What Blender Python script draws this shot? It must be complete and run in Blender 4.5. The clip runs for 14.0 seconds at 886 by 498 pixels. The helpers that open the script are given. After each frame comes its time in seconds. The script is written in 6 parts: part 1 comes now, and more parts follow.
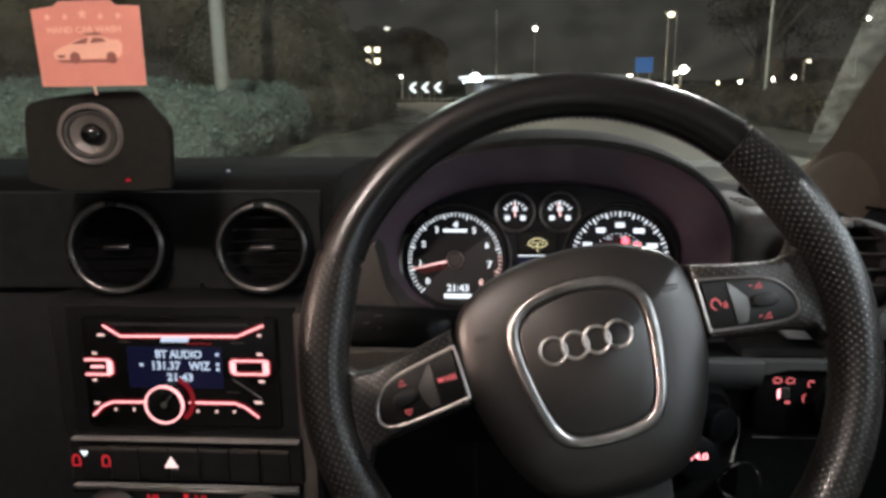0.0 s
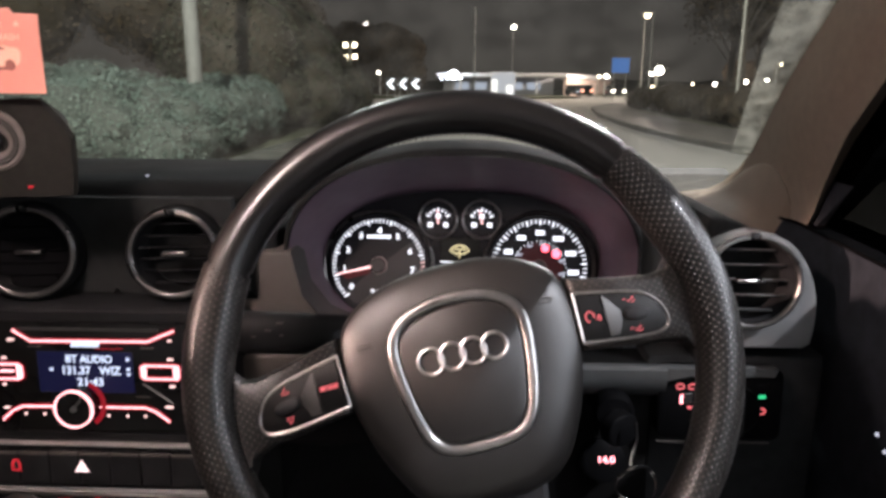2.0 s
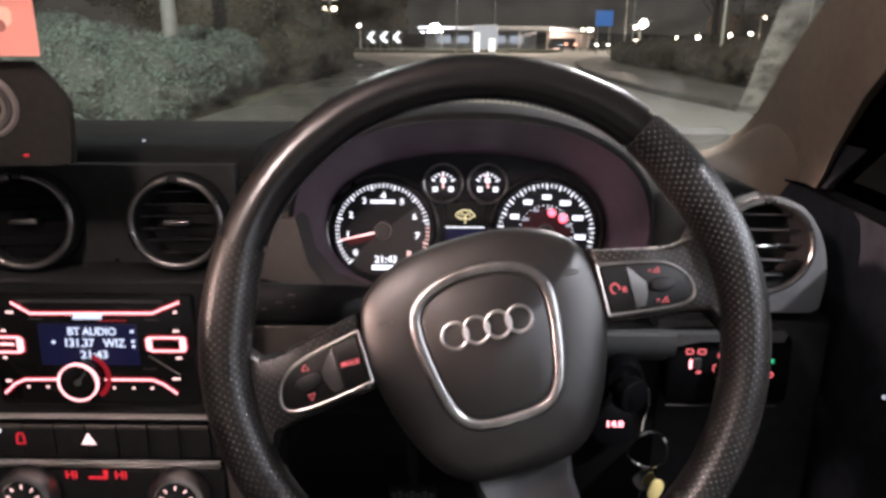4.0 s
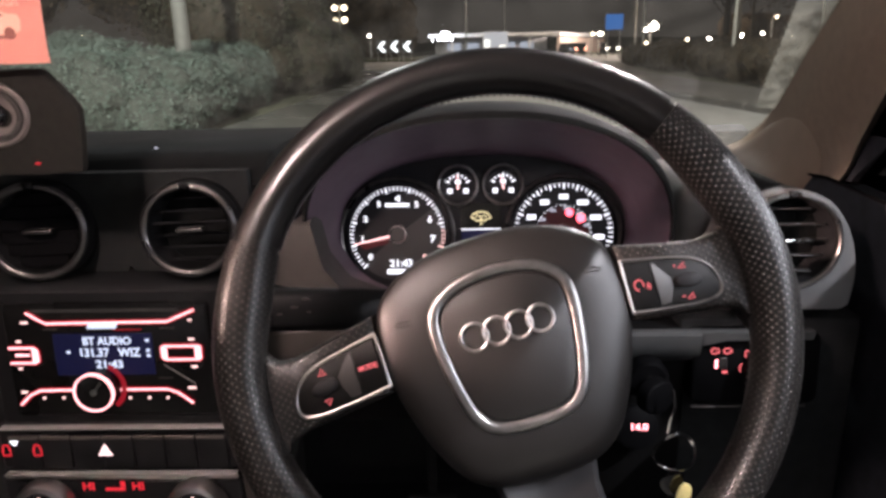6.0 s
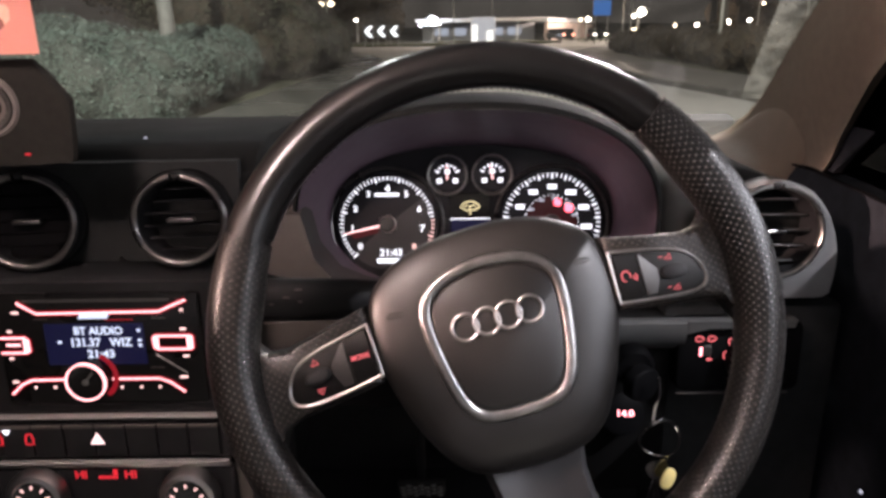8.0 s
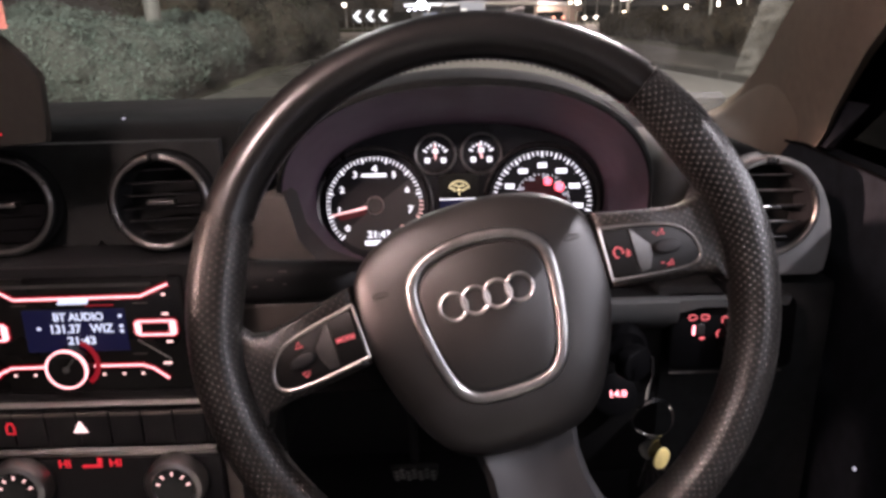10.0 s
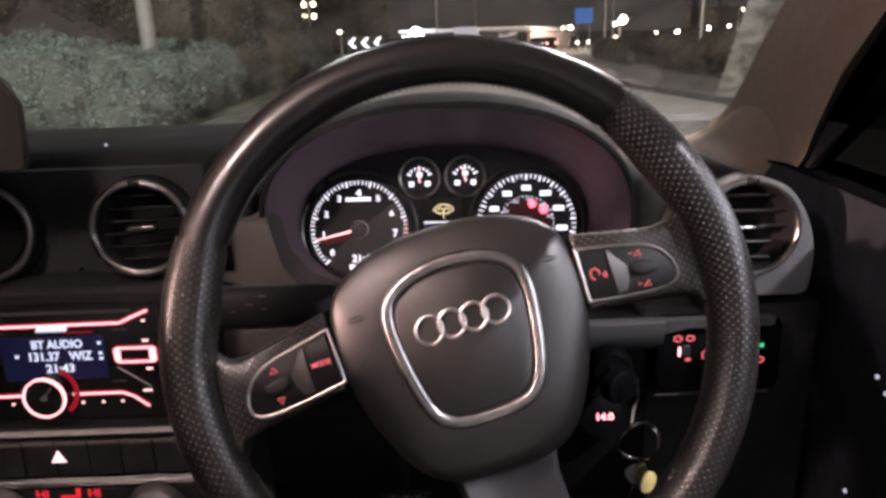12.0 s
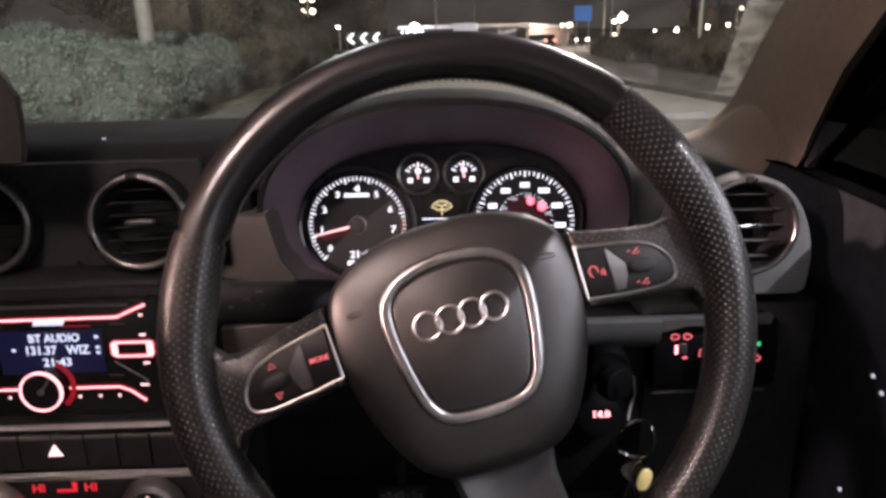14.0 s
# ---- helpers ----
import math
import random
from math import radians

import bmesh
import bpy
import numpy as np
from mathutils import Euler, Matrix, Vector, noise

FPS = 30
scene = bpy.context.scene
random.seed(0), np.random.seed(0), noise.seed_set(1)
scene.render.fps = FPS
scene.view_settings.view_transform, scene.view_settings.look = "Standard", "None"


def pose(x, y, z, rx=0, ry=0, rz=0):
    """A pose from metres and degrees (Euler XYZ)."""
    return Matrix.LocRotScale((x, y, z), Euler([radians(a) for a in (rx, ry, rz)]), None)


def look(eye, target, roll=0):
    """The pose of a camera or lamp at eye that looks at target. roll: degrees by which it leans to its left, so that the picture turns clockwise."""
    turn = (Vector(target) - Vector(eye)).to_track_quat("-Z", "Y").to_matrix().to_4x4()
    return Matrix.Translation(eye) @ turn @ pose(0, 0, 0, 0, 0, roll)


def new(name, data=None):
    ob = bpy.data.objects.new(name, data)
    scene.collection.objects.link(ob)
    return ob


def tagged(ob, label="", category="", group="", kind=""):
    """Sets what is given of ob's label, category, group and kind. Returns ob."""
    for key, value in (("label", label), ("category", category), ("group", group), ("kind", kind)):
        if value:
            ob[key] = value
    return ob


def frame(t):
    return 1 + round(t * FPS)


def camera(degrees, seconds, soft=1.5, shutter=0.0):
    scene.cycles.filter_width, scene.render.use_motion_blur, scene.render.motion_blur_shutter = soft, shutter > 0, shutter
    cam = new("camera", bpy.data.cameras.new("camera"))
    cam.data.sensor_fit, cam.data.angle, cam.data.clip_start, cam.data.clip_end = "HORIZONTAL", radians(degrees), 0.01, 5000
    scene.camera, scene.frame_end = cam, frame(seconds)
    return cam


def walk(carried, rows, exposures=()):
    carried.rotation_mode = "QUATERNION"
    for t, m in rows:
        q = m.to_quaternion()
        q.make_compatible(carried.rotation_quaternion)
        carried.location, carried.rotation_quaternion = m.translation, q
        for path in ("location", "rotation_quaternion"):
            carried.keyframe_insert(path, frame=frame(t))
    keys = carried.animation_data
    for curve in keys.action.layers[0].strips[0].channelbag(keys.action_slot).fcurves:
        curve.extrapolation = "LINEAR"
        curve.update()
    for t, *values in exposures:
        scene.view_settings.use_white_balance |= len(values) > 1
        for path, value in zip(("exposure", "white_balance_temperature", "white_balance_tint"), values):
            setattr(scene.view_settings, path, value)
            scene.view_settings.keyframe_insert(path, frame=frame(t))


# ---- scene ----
cam = camera(65.7, 14.0, 3.2, 0.5)

PATH = [
    (0, (-0.035, 0.054, 1.138), (-0.169, 1.998, 0.686), -0.8),
    (0.5, (-0.032, 0.055, 1.135), (-0.138, 1.992, 0.648), -0.2),
    (1, (-0.03, 0.055, 1.138), (-0.12, 1.99, 0.642), -0.5),
    (1.5, (0.004, 0.046, 1.142), (-0.091, 1.988, 0.671), 0.2),
    (2, (0.024, 0.048, 1.15), (-0.043, 1.993, 0.689), 0.2),
    (2.5, (0.015, 0.057, 1.175), (0.013, 1.981, 0.628), 0.2),
    (3, (0.008, 0.056, 1.171), (-0.001, 1.971, 0.594), -0.2),
    (3.5, (0.007, 0.056, 1.167), (-0.007, 1.97, 0.588), -0.0),
    (3.7, (0.0, 0.058, 1.16), (-0.013, 1.971, 0.576), 0.3),
    (6, (-0.003, 0.071, 1.148), (-0.06, 1.99, 0.586), -1.3),
    (6.5, (-0.003, 0.071, 1.148), (-0.052, 1.986, 0.573), -1.3),
    (7, (-0.004, 0.068, 1.15), (-0.046, 1.98, 0.564), -1.2),
    (7.5, (-0.005, 0.065, 1.153), (-0.036, 1.975, 0.562), -1.0),
    (8, (-0.005, 0.066, 1.153), (-0.026, 1.974, 0.552), -1.0),
    (10.3, (-0.002, 0.077, 1.144), (0.011, 1.971, 0.502), -1.7),
    (10.5, (-0.001, 0.077, 1.144), (0.028, 1.979, 0.523), -1.9),
    (11, (0.01, 0.077, 1.144), (0.054, 1.981, 0.531), -1.9),
    (11.5, (0.01, 0.077, 1.144), (0.041, 1.985, 0.546), -1.8),
    (12, (0.01, 0.078, 1.143), (0.024, 1.993, 0.568), -1.9),
    (12.5, (0.009, 0.077, 1.144), (0.018, 1.994, 0.575), -2.1),
    (13, (0.009, 0.079, 1.144), (0.017, 1.995, 0.571), -2.2),
    (13.5, (0.009, 0.078, 1.144), (0.021, 1.991, 0.563), -2.0),
    (14, (0.009, 0.078, 1.143), (0.031, 1.991, 0.558), -1.4),
]
walk(cam, [(t, look(eye, target, roll)) for t, eye, target, roll in PATH], [(0, -0.27, 6200, 7), (0.25, 0.13, 6200, 7), (1.0, 0.35, 6200, 9), (2.0, 0.29, 6250, 16), (2.5, 0.34, 6250, 17), (3.0, 0.28, 6250, 17), (6.0, 0.25, 6350, 19), (8.0, 0.23, 6400, 20), (10.3, 0.15, 6480, 26), (14.0, 0.13, 6450, 24)])

# ---- world, lamps, exposure ----
world = bpy.data.worlds.new("night_sky")
scene.world = world
world.use_nodes = True
wn = world.node_tree.nodes
wl = world.node_tree.links
wbg = wn["Background"]
wtc = wn.new("ShaderNodeTexCoord")
wsep = wn.new("ShaderNodeSeparateXYZ")
wramp = wn.new("ShaderNodeValToRGB")
wl.new(wtc.outputs["Generated"], wsep.inputs[0])
wl.new(wsep.outputs["Z"], wramp.inputs[0])
wl.new(wramp.outputs[0], wbg.inputs["Color"])
wramp.color_ramp.elements[0].position = 0.0
wramp.color_ramp.elements[0].color = (0.0198, 0.0176, 0.0148, 1)
wramp.color_ramp.elements[1].position = 0.5
wramp.color_ramp.elements[1].color = (0.0150, 0.0152, 0.0162, 1)
wbg.inputs["Strength"].default_value = 1.9


def lamp(name, kind, energy, colour, m, radius=0.1, cone=60):
    d = bpy.data.lights.new(name, kind)
    d.energy, d.color = energy, colour
    d.shadow_soft_size = radius
    if kind == "SPOT":
        d.spot_size, d.spot_blend = radians(cone), 0.2
    ob = new(name, d)
    ob.matrix_world = m
    return ob


# warm fill with no known source, hung out of view above the wheel
lamp("roof_fill_light", "POINT", 12.0, (1.0, 0.80, 0.70), pose(-0.28, 0.13, 1.41), 0.03)
# source unseen; plates on the passenger side cut this beam
lamp("side_street_light", "SPOT", 15000, (1.0, 0.70, 0.57), look((-11.0, -5.3, 3.6), (-0.2, 0.5, 1.0)), 0.16, 30)
lamp("rear_street_light", "SPOT", 51500, (1.0, 0.96, 0.80), look((-1.2, -10.0, 9.0), (-1.0, 22.0, 0.0)), 0.25, 95)
# unseen spot added ahead to put highlights along the top of the rim
lamp("front_wheel_spot", "SPOT", 4600, (1.0, 0.93, 0.91), look((4.6, 8.5, 7.0), (0.0, 0.5, 1.0)), 0.08, 30)
lamp("offside_street_light", "SPOT", 7500, (0.97, 0.99, 1.0), look((8.0, -4.2, 9.8), (0.0, 0.5, 1.0)), 0.05, 30)
lamp("column_street_light", "SPOT", 1000, (0.95, 1.0, 0.92), look((-3.6, 11.6, 8.2), (-2.0, 10.5, 0.0)), 0.2, 150)

# soft fill added behind the seats to lift the cabin's dark parts
rear = bpy.data.lights.new("rear_fill_light", "AREA")
rear.shape, rear.size, rear.size_y, rear.energy, rear.color = "RECTANGLE", 1.2, 0.42, 1.15, (0.98, 0.93, 0.95)
new("rear_fill_light", rear).matrix_world = look((-0.36, -1.52, 1.24), (-0.2, 0.7, 0.95))
# low strip lamp added inside the driver's window to streak the right rim
side = bpy.data.lights.new("driver_side_fill", "AREA")
side.shape, side.size, side.size_y, side.energy, side.color = "RECTANGLE", 0.62, 0.08, 1.7, (0.92, 0.97, 1.0)
new("driver_side_fill", side).matrix_world = look((0.370, 0.24, 1.12), (-0.3, 0.21, 1.04))

# ---- materials ----


def mat(name, base, rough=0.5, metal=0.0, vary=0.25, scale=60.0, bump=0.0, bscale=400.0, spec=0.5, island=0.0, coat=0.0):
    m = bpy.data.materials.new(name)
    m.use_nodes = True
    nt = m.node_tree
    b = nt.nodes["Principled BSDF"]
    b.inputs["Roughness"].default_value = rough
    b.inputs["Metallic"].default_value = metal
    b.inputs["Specular IOR Level"].default_value = spec
    b.inputs["Coat Weight"].default_value = coat
    tc = nt.nodes.new("ShaderNodeTexCoord")
    n1 = nt.nodes.new("ShaderNodeTexNoise")
    n1.inputs["Scale"].default_value = scale
    n1.inputs["Detail"].default_value = 6.0
    nt.links.new(tc.outputs["Object"], n1.inputs["Vector"])
    n2 = nt.nodes.new("ShaderNodeTexNoise")
    n2.inputs["Scale"].default_value = scale * 0.13
    n2.inputs["Detail"].default_value = 3.0
    nt.links.new(tc.outputs["Object"], n2.inputs["Vector"])
    add = nt.nodes.new("ShaderNodeMath")
    add.operation = "ADD"
    nt.links.new(n1.outputs["Fac"], add.inputs[0])
    nt.links.new(n2.outputs["Fac"], add.inputs[1])
    mr = nt.nodes.new("ShaderNodeMapRange")
    mr.inputs["From Min"].default_value, mr.inputs["From Max"].default_value = 0.65, 1.35
    mr.inputs["To Min"].default_value, mr.inputs["To Max"].default_value = 1.0 - vary, 1.0 + vary
    nt.links.new(add.outputs[0], mr.inputs["Value"])
    last = mr.outputs[0]
    if island:
        geo = nt.nodes.new("ShaderNodeNewGeometry")
        ir = nt.nodes.new("ShaderNodeMapRange")
        ir.inputs["To Min"].default_value, ir.inputs["To Max"].default_value = 1.0 - island, 1.0 + island
        nt.links.new(geo.outputs["Random Per Island"], ir.inputs["Value"])
        mu = nt.nodes.new("ShaderNodeMath")
        mu.operation = "MULTIPLY"
        nt.links.new(last, mu.inputs[0])
        nt.links.new(ir.outputs[0], mu.inputs[1])
        last = mu.outputs[0]
    mix = nt.nodes.new("ShaderNodeVectorMath")
    mix.operation = "SCALE"
    mix.inputs[0].default_value = base
    nt.links.new(last, mix.inputs["Scale"])
    nt.links.new(mix.outputs["Vector"], b.inputs["Base Color"])
    rr = nt.nodes.new("ShaderNodeMapRange")
    rr.inputs["From Min"].default_value, rr.inputs["From Max"].default_value = 0.3, 0.7
    rr.inputs["To Min"].default_value, rr.inputs["To Max"].default_value = max(0.02, rough * 0.85), min(1.0, rough * 1.15)
    nt.links.new(n2.outputs["Fac"], rr.inputs["Value"])
    nt.links.new(rr.outputs[0], b.inputs["Roughness"])
    if bump:
        n3 = nt.nodes.new("ShaderNodeTexNoise")
        n3.inputs["Scale"].default_value = bscale
        n3.inputs["Detail"].default_value = 2.0
        nt.links.new(tc.outputs["Object"], n3.inputs["Vector"])
        bp = nt.nodes.new("ShaderNodeBump")
        bp.inputs["Strength"].default_value = bump
        bp.inputs["Distance"].default_value = 0.3 / bscale
        nt.links.new(n3.outputs["Fac"], bp.inputs["Height"])
        nt.links.new(bp.outputs[0], b.inputs["Normal"])
    return m


def glow(name, colour, strength):
    m = bpy.data.materials.new(name)
    m.use_nodes = True
    nt = m.node_tree
    b = nt.nodes["Principled BSDF"]
    b.inputs["Base Color"].default_value = (0.004, 0.004, 0.005, 1)
    b.inputs["Specular IOR Level"].default_value = 0.2
    b.inputs["Emission Color"].default_value = (*colour, 1)
    b.inputs["Emission Strength"].default_value = strength
    return m


def pane(name, tint=0.97, film=0.0, rough=0.02, scale=30.0, shine=0.6):
    """Thin clear glass: see-through with a gloss coat, and a dusty film where film is above nought."""
    m = bpy.data.materials.new(name)
    m.use_nodes = True
    nt = m.node_tree
    nt.nodes.remove(nt.nodes["Principled BSDF"])
    out = nt.nodes["Material Output"]
    tr = nt.nodes.new("ShaderNodeBsdfTransparent")
    tr.inputs[0].default_value = (tint * 0.98, tint, tint * 0.985, 1)
    gl = nt.nodes.new("ShaderNodeBsdfGlossy")
    gl.inputs["Roughness"].default_value = rough
    lw = nt.nodes.new("ShaderNodeLayerWeight")
    pw = nt.nodes.new("ShaderNodeMath")
    pw.operation = "POWER"
    pw.inputs[1].default_value = 5.0
    nt.links.new(lw.outputs["Facing"], pw.inputs[0])
    fr = nt.nodes.new("ShaderNodeMapRange")
    fr.inputs["To Min"].default_value, fr.inputs["To Max"].default_value = 0.02, shine
    nt.links.new(pw.outputs[0], fr.inputs["Value"])
    mx = nt.nodes.new("ShaderNodeMixShader")
    nt.links.new(fr.outputs[0], mx.inputs[0])
    nt.links.new(tr.outputs[0], mx.inputs[1])
    nt.links.new(gl.outputs[0], mx.inputs[2])
    last = mx
    if film:
        df = nt.nodes.new("ShaderNodeBsdfTranslucent")
        df.inputs[0].default_value = (0.77, 0.74, 0.64, 1)
        dd = nt.nodes.new("ShaderNodeBsdfDiffuse")
        dd.inputs[0].default_value = (0.77, 0.74, 0.64, 1)
        both = nt.nodes.new("ShaderNodeMixShader")
        nt.links.new(df.outputs[0], both.inputs[1])
        nt.links.new(dd.outputs[0], both.inputs[2])
        tc = nt.nodes.new("ShaderNodeTexCoord")
        no = nt.nodes.new("ShaderNodeTexNoise")
        no.inputs["Scale"].default_value = scale
        no.inputs["Detail"].default_value = 8.0
        nt.links.new(tc.outputs["Object"], no.inputs["Vector"])
        mr = nt.nodes.new("ShaderNodeMapRange")
        mr.inputs["From Min"].default_value, mr.inputs["From Max"].default_value = 0.35, 0.65
        mr.inputs["To Min"].default_value, mr.inputs["To Max"].default_value = film * 0.35, film * 1.65
        nt.links.new(no.outputs["Fac"], mr.inputs["Value"])
        m2 = nt.nodes.new("ShaderNodeMixShader")
        nt.links.new(mr.outputs[0], m2.inputs[0])
        nt.links.new(mx.outputs[0], m2.inputs[1])
        nt.links.new(both.outputs[0], m2.inputs[2])
        last = m2
    nt.links.new(last.outputs[0], out.inputs["Surface"])
    return m


def perforated():
    """Black leather with rows of small punched dots, laid out by the UV map."""
    m = mat("perforated_leather", (0.0040, 0.0035, 0.0032), 0.33, 0, 0.3, 90, 0.12, 900, spec=0.5)
    nt = m.node_tree
    b = nt.nodes["Principled BSDF"]
    uv = nt.nodes.new("ShaderNodeUVMap")
    vor = nt.nodes.new("ShaderNodeVectorMath")
    vor.operation = "FRACTION"
    nt.links.new(uv.outputs[0], vor.inputs[0])
    sub = nt.nodes.new("ShaderNodeVectorMath")
    sub.operation = "DISTANCE"
    sub.inputs[1].default_value = (0.5, 0.5, 0)
    nt.links.new(vor.outputs[0], sub.inputs[0])
    dot = nt.nodes.new("ShaderNodeMapRange")
    dot.inputs["From Min"].default_value, dot.inputs["From Max"].default_value = 0.13, 0.25
    dot.inputs["To Min"].default_value, dot.inputs["To Max"].default_value = 1.0, 0.0
    nt.links.new(sub.outputs["Value"], dot.inputs["Value"])
    mix = nt.nodes.new("ShaderNodeMixRGB")
    nt.links.new(dot.outputs[0], mix.inputs[0])
    old = b.inputs["Base Color"].links[0].from_socket
    nt.links.new(old, mix.inputs[1])
    # paler dot colour paints in the sparkle that real punched dots catch
    mix.inputs[2].default_value = (0.060, 0.052, 0.046, 1)
    nt.links.new(mix.outputs[0], b.inputs["Base Color"])
    bp = nt.nodes.new("ShaderNodeBump")
    gloss = nt.nodes.new("ShaderNodeMapRange")
    gloss.inputs["To Min"].default_value, gloss.inputs["To Max"].default_value = 0.39, 0.20
    nt.links.new(dot.outputs[0], gloss.inputs["Value"])
    nt.links.new(gloss.outputs[0], b.inputs["Roughness"])
    shine = nt.nodes.new("ShaderNodeMapRange")
    shine.inputs["To Min"].default_value, shine.inputs["To Max"].default_value = 0.32, 1.0
    nt.links.new(dot.outputs[0], shine.inputs["Value"])
    nt.links.new(shine.outputs[0], b.inputs["Specular IOR Level"])
    bp.inputs["Strength"].default_value = 1.0
    bp.inputs["Distance"].default_value = 0.0005
    nt.links.new(dot.outputs[0], bp.inputs["Height"])
    nt.links.new(b.inputs["Normal"].links[0].from_socket, bp.inputs["Normal"])
    nt.links.new(bp.outputs[0], b.inputs["Normal"])
    return m


M_LEATHER = mat("smooth_leather", (0.0036, 0.0032, 0.0030), 0.32, 0, 0.25, 80, 0.12, 1200)
M_PERF = perforated()
M_PAD = mat("airbag_plastic", (0.0064, 0.0058, 0.0054), 0.40, 0, 0.18, 120, 0.5, 2200, spec=0.50)
M_SOFT = mat("soft_black_plastic", (0.019, 0.020, 0.0207), 0.75, 0, 0.25, 70, 0.5, 1500, spec=0.05)
M_HOOD = mat("soft_hood_plastic", (0.0095, 0.010, 0.0098), 0.7, 0, 0.25, 70, 0.5, 1500, spec=0.10)
M_FASCIAHAZE = mat("haze_fascia_plastic", (0.0165, 0.0176, 0.0176), 0.8, 0, 0.25, 70, 0.5, 1500, spec=0.05)
M_SILLDARK = mat("sill_strip_black", (0.0030, 0.0030, 0.0032), 0.95, 0, 0.2, 80, 0.3, 900, spec=0.0)
M_GREYPL = mat("grey_plastic", (0.062, 0.056, 0.051), 0.6, 0, 0.15, 60, 0.4, 1500, spec=0.25)
M_DARKPL = mat("dark_plastic", (0.018, 0.017, 0.016), 0.45, 0, 0.2, 60, 0.3, 1500)
M_KNEE = mat("knee_panel_plastic", (0.047, 0.049, 0.049), 0.55, 0, 0.15, 60, 0.4, 1500, spec=0.12)
M_GLOSSBLK = mat("gloss_black", (0.006, 0.006, 0.006), 0.16, 0, 0.2, 40)
M_SATIN = mat("satin_black", (0.009, 0.009, 0.0097), 0.55, 0, 0.2, 60, spec=0.2)
M_CHROME = mat("chrome", (0.72, 0.70, 0.68), 0.2, 1.0, 0.12, 150)
M_SATINCH = mat("satin_chrome", (0.46, 0.45, 0.44), 0.33, 1.0, 0.15, 150)
M_ALU = mat("brushed_aluminium", (0.38, 0.37, 0.36), 0.38, 1.0, 0.2, 120)
# mauve in this base stands in for the dials' red glow on grey plastic
M_FUNNEL = mat("binnacle_plastic", (0.118, 0.078, 0.103), 0.55, 0, 0.15, 70, 0.3, 1500)
M_PILLAR = mat("pillar_fabric", (0.135, 0.106, 0.082), 0.85, 0, 0.15, 90, 0.5, 900)
M_PILLARCOVER = mat("pillar_cover_plastic", (0.165, 0.128, 0.098), 0.6, 0, 0.1, 40, 0.3, 1200)
M_HEADLINER = mat("headliner_fabric", (0.50, 0.47, 0.44), 0.9, 0, 0.1, 90, 0.4, 900)
M_CARPET = mat("carpet", (0.019, 0.019, 0.021), 0.95, 0, 0.3, 120, 0.8, 600)
M_DIAL = mat("dial_black", (0.0042, 0.0042, 0.0062), 0.45, 0, 0.1, 60, spec=0.2)
M_DIALGREY = mat("dial_grey", (0.010, 0.0095, 0.0105), 0.45, 0, 0.1, 60)
M_RUBBER = mat("rubber", (0.02, 0.02, 0.02), 0.7, 0, 0.2, 80)
M_GLASS = pane("windscreen_glass", 0.985, 0.016)
# tint near black puts the dark night outside into the pane itself
M_SIDEGLASS = pane("side_glass", 0.012, shine=0.06)
M_FROST = pane("misted_glass", 0.95, 0.135, 0.1, 42.0)
E_WHITE = glow("dial_light_white", (0.92, 0.95, 1.0), 1.75)
E_DIM = glow("dial_light_dim", (0.85, 0.88, 1.0), 0.55)
E_NEEDLE = glow("needle_red", (1.0, 0.56, 0.53), 2.2)
E_RED = glow("icon_red", (1.0, 0.035, 0.05), 0.75)
E_KEY = glow("key_light_red", (1.0, 0.17, 0.18), 1.15)
E_REDHOT = glow("light_guide_core", (1.0, 0.42, 0.42), 2.4)
E_REDGLOW = glow("light_guide_edge", (1.0, 0.025, 0.05), 0.26)
E_REDDIM = glow("needle_spill_red", (1.0, 0.03, 0.05), 0.055)
E_FIELD = glow("dial_centre_dim", (1.0, 0.06, 0.075), 0.022)
E_BLUE = glow("display_blue", (0.012, 0.020, 0.15), 0.15)
E_DISP = glow("display_text", (0.72, 0.82, 1.0), 1.1)
E_PINK = glow("redline_marks", (1.0, 0.62, 0.56), 1.5)
E_AMBER = glow("display_amber", (1.0, 0.86, 0.45), 1.0)
E_WARN = glow("warning_red", (1.0, 0.10, 0.14), 4.5)
E_GREEN = glow("icon_green", (0.05, 0.9, 0.35), 0.7)
E_LED = glow("led_red", (1.0, 0.30, 0.33), 4.5)
M_TAG = mat("yellow_tag", (0.62, 0.50, 0.20), 0.5, 0, 0.2, 200)
M_CARD = mat("red_card", (0.52, 0.20, 0.155), 0.6, 0, 0.08, 60)
M_CARDPALE = mat("pale_print", (0.66, 0.36, 0.27), 0.6, 0, 0.08, 60)
M_CARDDARK = mat("dark_print", (0.20, 0.065, 0.05), 0.6, 0, 0.08, 60)
M_BOX = mat("speaker_carpet", (0.013, 0.0125, 0.011), 0.9, 0, 0.3, 150, 0.8, 900, spec=0.1)
M_CONE = mat("speaker_cone", (0.095, 0.083, 0.076), 0.5, 0, 0.15, 150)
M_CONEDARK = mat("speaker_surround", (0.028, 0.025, 0.023), 0.6, 0, 0.15, 150)

M_LEAF = mat("hedge_leaves", (0.051, 0.073, 0.064), 0.7, 0, 0.25, 3, island=0.10)
M_LEAFGREEN = mat("low_shrub_leaves", (0.0140, 0.0155, 0.0060), 0.8, 0, 0.3, 3, island=0.25)
# orange-brown, low in blue: warm lamplight on the scrub is in this colour
M_LEAFDARK = mat("shrub_leaves", (0.0215, 0.0128, 0.0032), 0.9, 0, 0.3, 3, island=0.08)
M_DOORBLK = mat("door_lining", (0.020, 0.0215, 0.026), 0.85, 0, 0.3, 60, 0.3, 900, spec=0.03)
